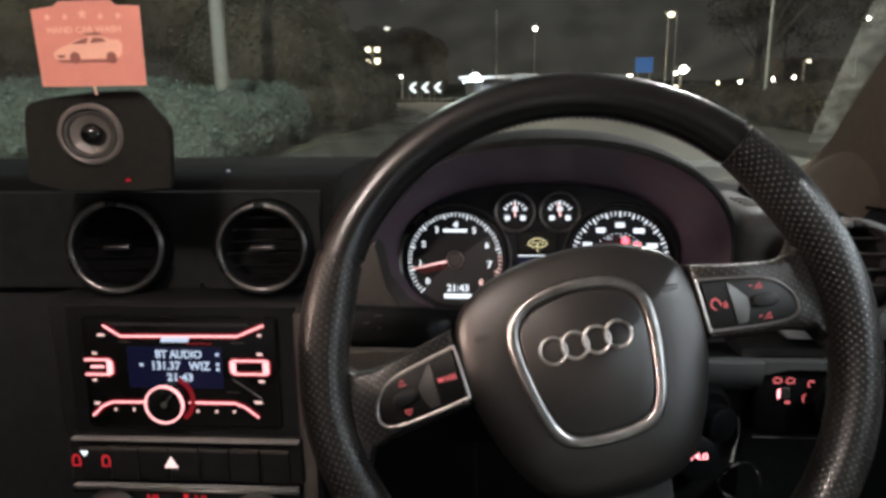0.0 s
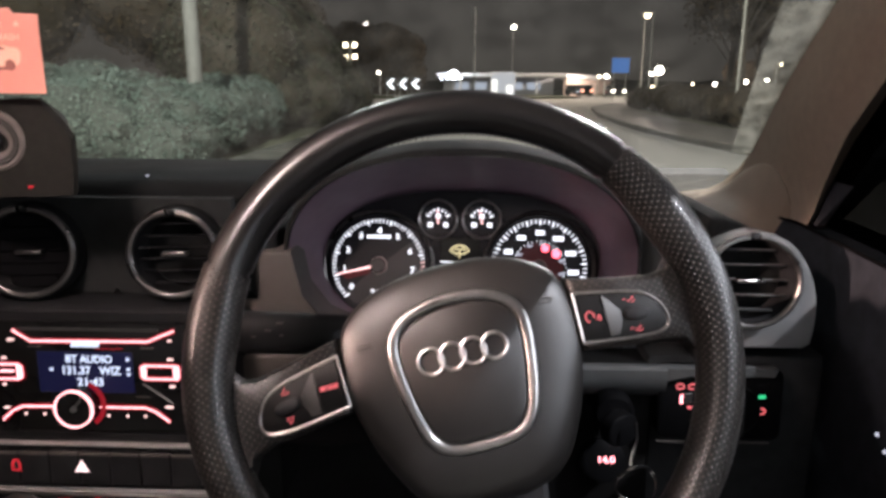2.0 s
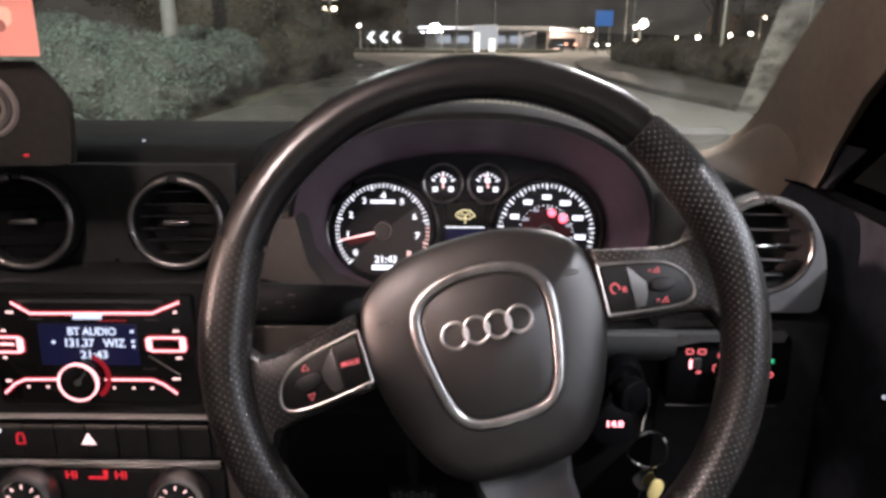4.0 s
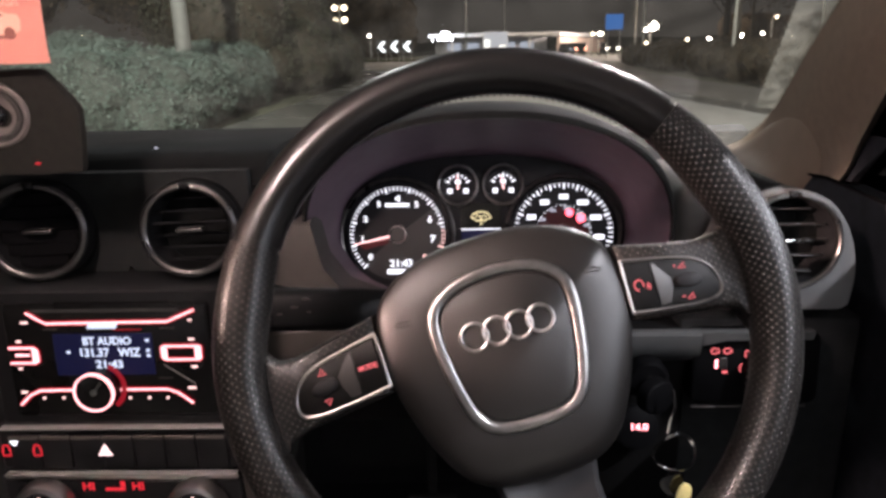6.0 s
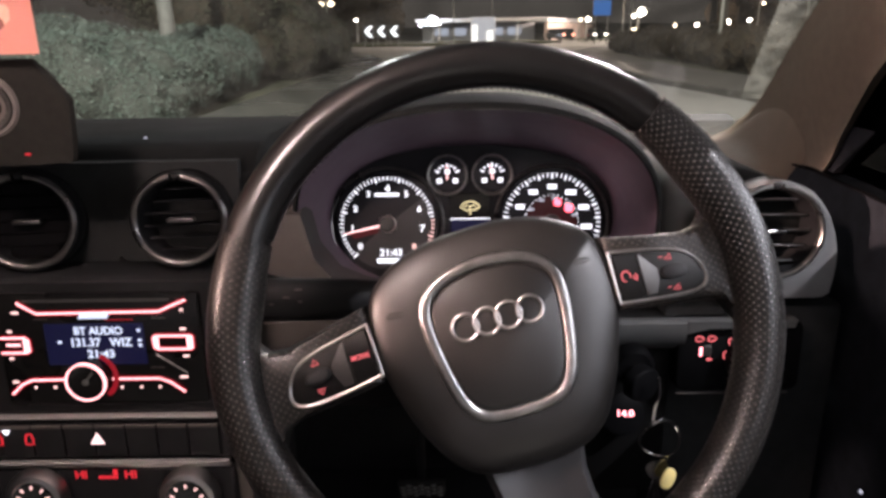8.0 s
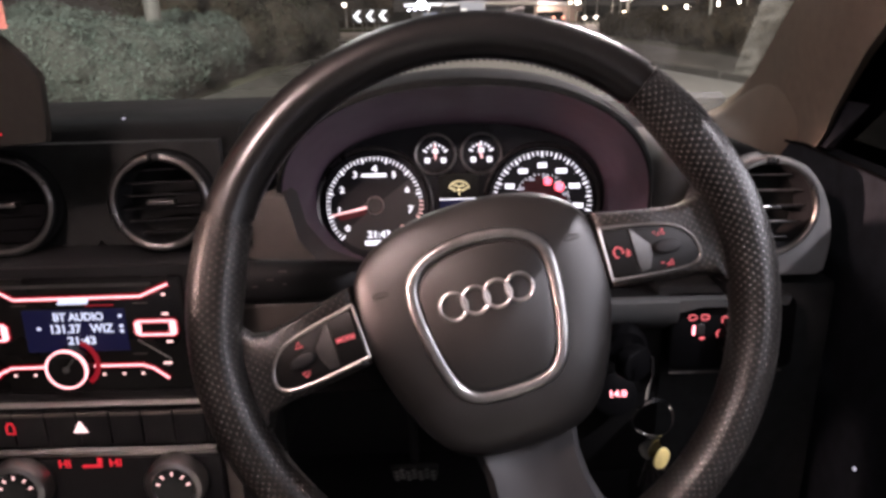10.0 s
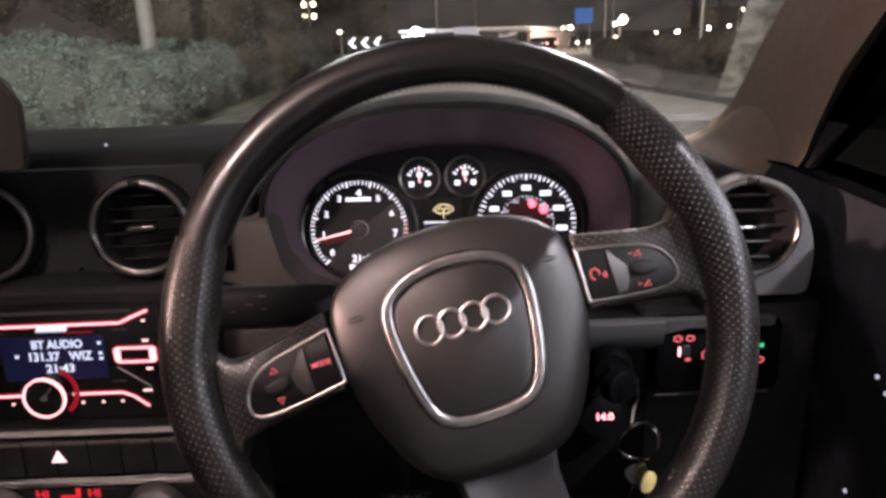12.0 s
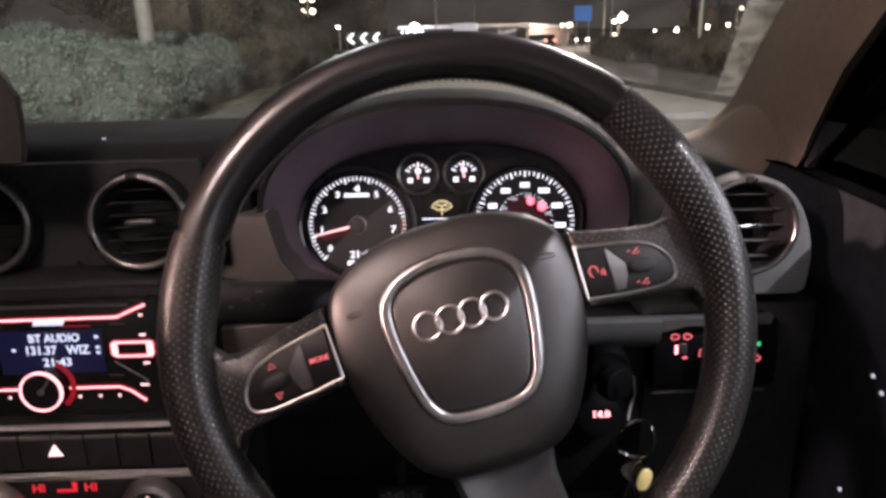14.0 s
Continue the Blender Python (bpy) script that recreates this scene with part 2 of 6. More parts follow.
M_DARKSTEEL = mat("key_steel", (0.34, 0.335, 0.33), 0.13, 1.0, 0.3, 300)
M_FASCIA = mat("stereo_fascia_black", (0.004, 0.004, 0.004), 0.28, 0, 0.2, 60, spec=0.16)
# near-black bases, also put on the knee panels as their shade
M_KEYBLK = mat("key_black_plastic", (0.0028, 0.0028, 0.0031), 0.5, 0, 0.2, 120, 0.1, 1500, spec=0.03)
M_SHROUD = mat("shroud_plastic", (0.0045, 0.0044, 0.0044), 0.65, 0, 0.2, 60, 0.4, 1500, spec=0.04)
M_POD = mat("vent_pod_plastic", (0.0070, 0.0073, 0.0072), 0.7, 0, 0.2, 60, 0.4, 1500, spec=0.08)
M_VENTRING = mat("vent_ring_chrome", (0.125, 0.12, 0.117), 0.3, 1.0, 0.15, 150)
M_FACET = mat("facet_plastic", (0.020, 0.019, 0.018), 0.5, 0, 0.15, 60, 0.2, 1500)
M_PANELEDGE = mat("panel_edge_chrome", (0.28, 0.27, 0.26), 0.3, 1.0, 0.15, 150)
M_THREAD = mat("grey_thread", (0.026, 0.0245, 0.023), 0.9, 0, 0.2, 200)
M_TRIM = mat("silver_trim", (0.30, 0.295, 0.29), 0.45, 0.2, 0.12, 150)
M_SLAT = mat("vent_slat", (0.032, 0.032, 0.032), 0.35, 0, 0.12, 150)
M_SWITCH = mat("switch_black", (0.0042, 0.004, 0.0038), 0.45, 0, 0.15, 60, 0.15, 1500, spec=0.12)
M_DASHTOP = mat("dash_top_plastic", (0.0085, 0.009, 0.009), 0.8, 0, 0.25, 70, 0.5, 1500, spec=0.03)
M_ENDCAP = mat("end_cap_plastic", (0.15, 0.15, 0.15), 0.6, 0, 0.12, 60, 0.4, 1500, spec=0.2)
M_SURROUND = mat("worn_surround_chrome", (0.27, 0.265, 0.26), 0.32, 1.0, 0.3, 120)
M_PEDAL = mat("pedal_steel", (0.25, 0.25, 0.25), 0.5, 0.1, 0.2, 150)
M_TWIGDARK = mat("shrub_twigs", (0.0175, 0.0120, 0.0045), 0.9, 0, 0.3, 8)
M_SPOKE = mat("spoke_plastic", (0.021, 0.021, 0.022), 0.4, 0, 0.15, 60, 0.2, 1500)
M_TWIG = mat("hedge_twigs", (0.024, 0.032, 0.027), 0.9, 0, 0.3, 8)
M_BARK = mat("bark", (0.045, 0.038, 0.03), 0.9, 0, 0.3, 12)
M_ASPHALT = mat("asphalt", (0.20, 0.198, 0.195), 0.75, 0, 0.22, 3.0, 0.5, 160)
M_PAVE = mat("pavement_tarmac", (0.07, 0.071, 0.065), 0.27, 0, 0.3, 2.0, 0.5, 120)
M_GRASS = mat("verge_grass", (0.035, 0.040, 0.018), 0.9, 0, 0.35, 2.0, 0.6, 60)
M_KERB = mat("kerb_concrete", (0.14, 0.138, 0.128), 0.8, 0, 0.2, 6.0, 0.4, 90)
# far kerb's unlit face is painted in as a darker concrete
M_KERBSHADE = mat("shade_kerb_concrete", (0.035, 0.034, 0.032), 0.8, 0, 0.2, 6.0, 0.4, 90)
M_PAVEDARK = mat("dark_pavement_tarmac", (0.050, 0.048, 0.045), 0.7, 0, 0.3, 2.0, 0.5, 120)
M_PAINT = mat("road_paint", (0.55, 0.55, 0.52), 0.7, 0, 0.25, 10.0)
M_GALV = mat("galvanised_steel", (0.24, 0.24, 0.22), 0.5, 0.4, 0.15, 8.0)
M_COLUMN = mat("column_paint", (0.105, 0.108, 0.105), 0.7, 0.0, 0.2, 8.0, spec=0.2)
M_WALL = mat("pale_wall_panel", (0.55, 0.42, 0.36), 0.7, 0, 0.12, 2.0)
M_ROOFEDGE = mat("canopy_fascia", (0.62, 0.62, 0.62), 0.5, 0, 0.1, 2.0)
M_SHOP = mat("shop_dark", (0.34, 0.34, 0.35), 0.4, 0, 0.2, 2.0)
# night brightness of the blue and chevron faces is put in as glow
M_SIGNBLUE = glow("sign_blue", (0.06, 0.20, 0.55), 0.62)
M_SIGNBACK = mat("sign_back", (0.10, 0.10, 0.10), 0.6, 0.3)
M_CHEVBLK = mat("chevron_black", (0.02, 0.02, 0.02), 0.5)
E_CHEV = glow("chevron_white", (0.9, 0.92, 0.93), 2.6)
E_BOLLARD = glow("bollard_light", (1.0, 0.97, 0.88), 1.3)
E_LAMP = glow("street_lamp_glow", (1.0, 0.90, 0.74), 14.0)
E_LAMPW = glow("flood_lamp_glow", (0.86, 0.92, 1.0), 16.0)
E_LAMPY = glow("warm_lamp_glow", (1.0, 0.82, 0.55), 9.0)
E_CARW = glow("head_lamp_glow", (1.0, 0.9, 0.75), 9.0)
E_CARR = glow("tail_lamp_glow", (1.0, 0.35, 0.22), 4.0)
E_SHOP = glow("shop_window_glow", (0.75, 0.82, 0.95), 0.45)
E_TOTEM = glow("totem_glow", (0.95, 0.97, 1.0), 0.42)
M_HORIZON = mat("far_woods", (0.016, 0.016, 0.010), 0.9, 0, 0.4, 0.4)

# ---- building helpers ----


def mesh_of(bm, name, smooth=True):
    bmesh.ops.recalc_face_normals(bm, faces=bm.faces)
    me = bpy.data.meshes.new(name)
    bm.to_mesh(me)
    bm.free()
    if smooth:
        for p in me.polygons:
            p.use_smooth = True
        me.set_sharp_from_angle(angle=radians(38))
    return me


def part(name, bm, material, parent=None, label="", smooth=True):
    ob = new(name, mesh_of(bm, name, smooth))
    ob.data.materials.append(material)
    if parent is not None:
        ob.parent = parent
    if label:
        ob["label"] = label
    return ob


def empty(name, m, label, category, group="", kind=""):
    ob = new(name)
    ob.matrix_world = m
    ob.empty_display_size = 0.02
    return tagged(ob, label, category, group, kind)


def box(bm, c, s, bevel=0.0, seg=2, m=None):
    r = bmesh.ops.create_cube(bm, size=1.0)
    vs = r["verts"]
    bmesh.ops.scale(bm, vec=s, verts=vs)
    bmesh.ops.translate(bm, vec=c, verts=vs)
    if bevel:
        es = list({e for v in vs for e in v.link_edges})
        g = bmesh.ops.bevel(bm, geom=es, offset=bevel, segments=seg, profile=0.5, affect="EDGES")
        vs = list({v for f in g["faces"] for v in f.verts} | {v for v in vs if v.is_valid})
    if m is not None:
        bmesh.ops.transform(bm, matrix=m, verts=[v for v in vs if v.is_valid])
    return bm


def slab(pts, z0, z1, inset=0.0, m=None, bm=None):
    """A polygon in xy raised from z0 to z1, its upper edge drawn in by inset."""
    bm = bm or bmesh.new()
    n = len(pts)
    cx, cy = sum(p[0] for p in pts) / n, sum(p[1] for p in pts) / n

    def ins(k):
        out = []
        for x, y in pts:
            d = math.hypot(x - cx, y - cy) or 1
            out.append((x - (x - cx) / d * k, y - (y - cy) / d * k))
        return out
    layers = [(z0, 0.0), (z1 - inset, 0.0), (z1 - inset * 0.3, inset * 0.4), (z1, inset)] if inset else [(z0, 0.0), (z1, 0.0)]
    rings = [[bm.verts.new((x, y, z)) for x, y in ins(k)] for z, k in layers]
    for a, b in zip(rings, rings[1:]):
        for i in range(n):
            bm.faces.new((a[i], a[(i + 1) % n], b[(i + 1) % n], b[i]))
    bm.faces.new(rings[0][::-1])
    bm.faces.new(rings[-1])
    if m is not None:
        bmesh.ops.transform(bm, matrix=m, verts=[v for r in rings for v in r])
    return bm


def rrect(x0, y0, x1, y1, r, k=5):
    """A rectangle with rounded corners."""
    out = []
    for cx, cy, a in ((x1 - r, y1 - r, 0), (x0 + r, y1 - r, 90), (x0 + r, y0 + r, 180), (x1 - r, y0 + r, 270)):
        out += [(cx + r * math.cos(radians(a + 90 * i / k)), cy + r * math.sin(radians(a + 90 * i / k))) for i in range(k + 1)]
    return out


def holed(outer, cx, cy, r, z0, z1, inset=0.0, m=None):
    """A plate from z0 to z1 with a round hole; its outline is given as points round the hole's middle."""
    bm = bmesh.new()
    n = 72
    ring = []
    for i in range(n):
        a = 2 * math.pi * i / n
        d = Vector((math.cos(a), math.sin(a)))
        best = 1.0
        for p, q in zip(outer, outer[1:] + outer[:1]):
            p2, q2 = Vector((p[0] - cx, p[1] - cy)), Vector((q[0] - cx, q[1] - cy))
            e = q2 - p2
            den = d.x * e.y - d.y * e.x
            if abs(den) < 1e-9:
                continue
            t = (p2.x * e.y - p2.y * e.x) / den
            u = (p2.x * d.y - p2.y * d.x) / den
            if t > 0 and -1e-6 <= u <= 1 + 1e-6:
                best = min(best, t)
        ring.append((d, best))
    rows = [[bm.verts.new((cx + d.x * (b - k), cy + d.y * (b - k), z)) for d, b in ring] for k, z in ((0, z0), (0, z1 - inset), (inset * 0.4, z1 - inset * 0.3), (inset, z1))]
    rows += [[bm.verts.new((cx + d.x * r, cy + d.y * r, z)) for d, b in ring] for z in (z1, z0)]
    for a, b in zip(rows, rows[1:] + rows[:1]):
        for i in range(n):
            bm.faces.new((a[i], a[(i + 1) % n], b[(i + 1) % n], b[i]))
    if m is not None:
        bmesh.ops.transform(bm, matrix=m, verts=bm.verts)
    return bm


def lathe(profile, seg=32, m=None, bm=None, closed=False):
    """Turns (radius, z) points about z."""
    bm = bm or bmesh.new()
    rings = []
    for r, z in profile:
        if r < 1e-6:
            rings.append([bm.verts.new((0, 0, z))])
        else:
            rings.append([bm.verts.new((r * math.cos(2 * math.pi * i / seg), r * math.sin(2 * math.pi * i / seg), z)) for i in range(seg)])
    pairs = list(zip(rings, rings[1:])) + ([(rings[-1], rings[0])] if closed else [])
    for a, b in pairs:
        for i in range(seg):
            j = (i + 1) % seg
            if len(a) == 1 and len(b) == 1:
                continue
            if len(a) == 1:
                bm.faces.new((a[0], b[i], b[j]))
            elif len(b) == 1:
                bm.faces.new((a[i], a[j], b[0]))
            else:
                bm.faces.new((a[i], a[j], b[j], b[i]))
    if m is not None:
        bmesh.ops.transform(bm, matrix=m, verts=[v for r in rings for v in r])
    return bm


def sweep(pts, rx, ry=None, seg=10, closed=False, bm=None, up=(0, 0, 1), ends=True):
    """A tube of half-widths rx (across) and ry (along up) through points."""
    bm = bm or bmesh.new()
    ry = ry or rx
    pts = [Vector(p) for p in pts]
    n = len(pts)
    up = Vector(up)
    rings = []
    for i, p in enumerate(pts):
        a = pts[(i - 1) % n] if closed or i else p
        b = pts[(i + 1) % n] if closed or i < n - 1 else p
        t = (b - a).normalized()
        s = t.cross(up)
        s = s.normalized() if s.length > 1e-4 else Vector((1, 0, 0))
        w = s.cross(t).normalized()
        rings.append([bm.verts.new(p + s * rx * math.cos(2 * math.pi * k / seg) + w * ry * math.sin(2 * math.pi * k / seg)) for k in range(seg)])
    for i in range(n if closed else n - 1):
        a, b = rings[i], rings[(i + 1) % n]
        for k in range(seg):
            bm.faces.new((a[k], a[(k + 1) % seg], b[(k + 1) % seg], b[k]))
    if not closed and ends:
        bm.faces.new(rings[0][::-1])
        bm.faces.new(rings[-1])
    return bm


def rounded(pts, rounds=2):
    """Corner cutting for a smooth closed outline."""
    for _ in range(rounds):
        out = []
        for i, p in enumerate(pts):
            q = pts[(i + 1) % len(pts)]
            out += [(0.75 * p[0] + 0.25 * q[0], 0.75 * p[1] + 0.25 * q[1]), (0.25 * p[0] + 0.75 * q[0], 0.25 * p[1] + 0.75 * q[1])]
        pts = out
    return pts


def mirrored(half):
    """A closed outline from its right half, given from top to bottom."""
    return half + [(-x, y) for x, y in half[::-1] if x > 1e-6]


def words(name, text, size, material, parent, m, label="", width=1.0, depth=0.0002):
    """Lettering as a mesh in the built-in font, centred at m."""
    cu = bpy.data.curves.new(name, "FONT")
    cu.body, cu.size, cu.align_x, cu.align_y, cu.extrude, cu.offset = text, size, "CENTER", "CENTER", depth, size * 0.022
    cu.resolution_u = 3
    tmp = new(name + "_curve", cu)
    dg = bpy.context.evaluated_depsgraph_get()
    me = bpy.data.meshes.new_from_object(tmp.evaluated_get(dg))
    bpy.data.objects.remove(tmp)
    bpy.data.curves.remove(cu)
    me.name = name
    me.materials.clear()
    me.materials.append(material)
    me.transform(m @ Matrix.Diagonal((width, 1, 1, 1)))
    ob = new(name, me)
    ob.parent = parent
    if label:
        ob["label"] = label
    return ob


def bar(c, s, m=None, ang=0.0, bm=None):
    """A thin flat bar in xy at c, turned by ang degrees."""
    bm = bm or bmesh.new()
    mm = pose(c[0], c[1], c[2], 0, 0, ang)
    return box(bm, (0, 0, 0), s, 0, 1, mm if m is None else m @ mm)


def facing(x, y, z, lean=0.0, turn=0.0):
    """A frame at a place, x to the right, y up, z to the driver; leans back by lean degrees, turned about the upright by turn."""
    return pose(x, y, z, 90 - lean, 0, turn)


# ---- outdoors: ground and road ----
def sheet(name, pts, z, material, label, category, thick=0.0):
    bm = bmesh.new()
    if thick:
        slab(pts, z - thick, z, 0, None, bm)
    else:
        bm.faces.new([bm.verts.new((x, y, z)) for x, y in pts])
    return tagged(part(name, bm, material, None, "", False), label, category, "", "structure")


sheet("ground", [(-900, -900), (900, -900), (900, 900), (-900, 900)], -0.02, M_GRASS, "dark grass ground reaching the night horizon", "ground")
LEFT_KERB = [(-1.55, -12.0), (-1.55, 6.0), (-1.58, 13.0), (-1.66, 20.0), (-1.85, 24.0), (-2.4, 29.0), (-3.7, 36.0), (-6.0, 44.0), (-10.0, 50.5), (-17.0, 55.0), (-30.0, 57.0), (-60.0, 58.0)]
RIGHT_KERB = [(5.6, -12.0), (5.3, 8.0), (4.9, 12.3), (4.6, 16.0), (4.7, 21.0), (5.2, 28.0), (6.5, 37.0), (9.0, 45.0), (14.0, 51.0), (24.0, 55.0), (60.0, 58.0)]
sheet("road", LEFT_KERB + [(-60, 66), (-20, 74), (-9, 80), (-4, 100), (-2, 130), (12, 130), (12, 96), (22, 74), (60, 66)] + RIGHT_KERB[::-1], 0.0, M_ASPHALT,
      "worn dark asphalt road running to a roundabout", "road", 0.015)
sheet("pavement_1", LEFT_KERB[:9] + [(-12.0, 52.5), (-8.2, 45.0), (-5.8, 37.0), (-4.4, 30.0), (-3.6, 24.0), (-3.45, 14.0), (-3.4, -12.0)], 0.11, M_PAVE,
      "pale tarmac footpath beside the hedge", "pavement", 0.12)
sheet("pavement_2", RIGHT_KERB[:9] + [(16.0, 53.5), (11.2, 46.0), (8.6, 37.5), (7.3, 28.0), (6.9, 21.0), (6.9, 12.0), (7.6, -12.0)], 0.11, M_PAVEDARK,
      "dark tarmac footpath across the road", "pavement", 0.12)


def kerb(line, side, name, material, label):
    holder = empty(name, Matrix(), label, "kerb", "", "structure")
    bm0 = bmesh.new()
    box(bm0, (0, 0, 0), (0.14, 0.90, 0.16), 0.015, 1)
    me = mesh_of(bm0, "kerb_stone", False)
    me.materials.append(material)
    for (x0, y0), (x1, y1) in zip(line, line[1:]):
        if y1 < 4 or y0 > 54:
            continue
        n = max(1, int(math.hypot(x1 - x0, y1 - y0) / 0.915))
        a = math.degrees(math.atan2(y1 - y0, x1 - x0)) - 90
        for i in range(n):
            k = (i + 0.5) / n
            ob = new("kerb_stone", me)
            ob.parent = holder
            ob.matrix_basis = pose(x0 + (x1 - x0) * k - side * 0.06 * math.cos(radians(a)), y0 + (y1 - y0) * k, 0.047, 0, 0, a)


def marks():
    holder = empty("road_marking", Matrix(), "worn white painted lines on the road", "road marking", "", "structure")
    bm = bmesh.new()
    for i in range(7):
        y = 30 + i * 3.6
        box(bm, (2.0 + 0.006 * i * i, y, 0.004), (0.12, 2.0, 0.006), 0, 1, None)
    part("centre_line", bm, M_PAINT, holder, "", False)
    bm = bmesh.new()
    for i in range(14):
        box(bm, (-3.6 + i * 0.75, 52.0 - 0.002 * (i - 6) ** 2, 0.004), (0.45, 0.2, 0.006), 0, 1)
    part("give_way_line", bm, M_PAINT, holder, "", False)


marks()


def leaves(count, centre_fn, size, seed, loose=0.8):
    """Many small pointed leaves, turned roughly outwards; centre_fn gives places and outward directions."""
    rng = np.random.default_rng(seed)
    c, d = centre_fn(rng, count)
    nrm = d + rng.normal(size=(count, 3)) * loose
    nrm /= np.linalg.norm(nrm, axis=1)[:, None]
    a = np.cross(nrm, rng.normal(size=(count, 3)))
    a /= np.linalg.norm(a, axis=1)[:, None]
    b = np.cross(a, nrm)
    s = size * rng.uniform(0.6, 1.4, (count, 1))
    v = np.stack([c - a * s, c + b * s * 0.5, c + a * s, c - b * s * 0.5], 1).reshape(-1, 3)
    f = np.arange(count * 4).reshape(-1, 4)
    return v, f


def leaf_mesh(name, v, f, material):
    me = bpy.data.meshes.new(name)
    me.vertices.add(len(v))
    me.vertices.foreach_set("co", v.ravel())
    me.loops.add(f.size)
    me.loops.foreach_set("vertex_index", f.ravel().astype(np.int32))
    me.polygons.add(len(f))
    me.polygons.foreach_set("loop_start", (np.arange(len(f)) * 4).astype(np.int32))
    me.update()
    me.validate()
    me.materials.append(material)
    return me


def lumps(p):
    """Uneven swelling of a hedge's surface, in two sizes of tuft."""
    q = np.asarray(p)
    a = np.sin(q[:, 0] * 7.3 + 2 * np.sin(q[:, 1] * 3.1)) * np.sin(q[:, 1] * 6.1 + 1.5 * np.sin(q[:, 2] * 5.3)) * np.sin(q[:, 2] * 7.9 + q[:, 0] * 2.3)
    b = np.sin(q[:, 0] * 19.0 + 3 * np.sin(q[:, 2] * 7.0)) * np.sin(q[:, 1] * 17.0 + q[:, 0] * 5.0) * np.sin(q[:, 2] * 21.0 + 2 * np.sin(q[:, 1] * 9.0))
    return a * 0.09 + b * 0.05


def clumps(blobs, shell=0.22):
    """Places near the surface of many overlapping round clumps (x, y, z, radius, flattening)."""
    B = np.array(blobs)

    def place(rng, n):
        w = B[:, 3] ** 2
        k = rng.choice(len(B), n, p=w / w.sum())
        d = rng.normal(size=(n, 3))
        d /= np.linalg.norm(d, axis=1)[:, None]
        flat = np.stack([np.ones(n), np.ones(n), B[k, 4]], 1)
        p = B[k, :3] + d * B[k, 3][:, None] * flat
        p = p + d * (lumps(p) + rng.normal(0, shell, n) * 0.12)[:, None]
        p[:, 2] = np.abs(p[:, 2] - 0.03) + 0.03
        return p, d
    return place


def shrub(name, blobs, count, leaf, material, label, category, seed, kind="", group="", sub=3):
    cx, cy = sum(b[0] for b in blobs) / len(blobs), sum(b[1] for b in blobs) / len(blobs)
    holder = empty(name, pose(cx, cy, 0), label, category, group, kind)
    local = [(x - cx, y - cy, z, r, f) for x, y, z, r, f in blobs]
    v, f = leaves(count, clumps(local), leaf, seed)
    ob = new("leaves", leaf_mesh("leaves", v, f, material))
    ob.parent = holder
    bm = bmesh.new()
    for x, y, z, r, fl in local:
        bmesh.ops.create_icosphere(bm, subdivisions=sub, radius=1.0, matrix=Matrix.Translation((x, y, z)) @ Matrix.Diagonal((r * 0.93, r * 0.93, r * fl * 0.93, 1)))
    vs = list(bm.verts)
    co = np.array([vt.co[:] for vt in vs])
    bm.normal_update()
    for vt, k in zip(vs, lumps(co)):
        vt.co += vt.normal * float(k)
        vt.co.z = max(vt.co.z, 0.0)
    part("twigs", bm, M_TWIG if material == M_LEAF else M_TWIGDARK, holder)
    return holder


def row_blobs(seed, x0, y0, x1, y1, n, r, z, spread):
    rng = random.Random(seed)
    out = []
    for i in range(n):
        k = (i + 0.5) / n
        out.append((x0 + (x1 - x0) * k + rng.uniform(-spread, spread), y0 + (y1 - y0) * k + rng.uniform(-spread, spread),
                    z * rng.uniform(0.85, 1.12), r * rng.uniform(0.75, 1.2), rng.uniform(0.85, 1.1)))
    return out


hb = row_blobs(1, -4.2, 10.2, -5.4, 15.6, 12, 0.62, 0.66, 0.25) + row_blobs(2, -4.8, 9.9, -9.5, 9.2, 14, 0.62, 0.66, 0.3) + row_blobs(3, -5.2, 11.2, -9.0, 13.5, 18, 0.75, 0.62, 0.8)
hb += row_blobs(21, -4.3, 9.7, -5.15, 16.8, 18, 0.5, 0.35, 0.08) + row_blobs(22, -5.0, 15.4, -5.25, 17.0, 4, 0.62, 0.62, 0.1)
hb = [(x, y, z * (0.78 if abs(x / y + 0.395) < 0.05 and y < 12.2 else 1.0), r, f) for x, y, z, r, f in hb]  # dip before the lamp column
shrub("hedge", hb, 290000, 0.024, M_LEAF, "clipped pale green leafy hedge beside the path, lit by street light", "hedge", 11, sub=4)
gb = row_blobs(4, -5.2, 17.0, -4.0, 26.0, 14, 0.9, 0.9, 0.5) + row_blobs(5, -6.6, 18.0, -6.0, 27.0, 16, 1.4, 2.0, 0.7)
shrub("low_shrub", gb, 80000, 0.05, M_LEAFGREEN, "dark green low shrubs along the footpath", "shrub", 14)
db = row_blobs(6, -9, 18.0, -8.0, 30.0, 16, 1.9, 3.6, 0.9) + row_blobs(7, -12, 16.0, -11.0, 30.0, 10, 2.2, 4.8, 1.0) + row_blobs(23, -12.0, 17.0, -27.0, 19.0, 16, 2.3, 3.0, 1.0)
shrub("shrubbery", db, 150000, 0.05, M_LEAFDARK, "tall brown scrub and bare shrubs behind the hedge", "shrub", 12)
fb = row_blobs(24, -25.0, 107.0, -9.0, 103.0, 14, 2.7, 6.7, 1.2) + row_blobs(26, -25.0, 106.0, -6.5, 101.0, 14, 2.4, 2.6, 1.0)
shrub("far_trees", fb, 26000, 0.25, M_LEAFDARK, "dark belt of trees beyond the roundabout", "trees", 15)
fb = row_blobs(25, 37.0, 100.0, 53.0, 103.0, 12, 1.8, 2.9, 0.8)
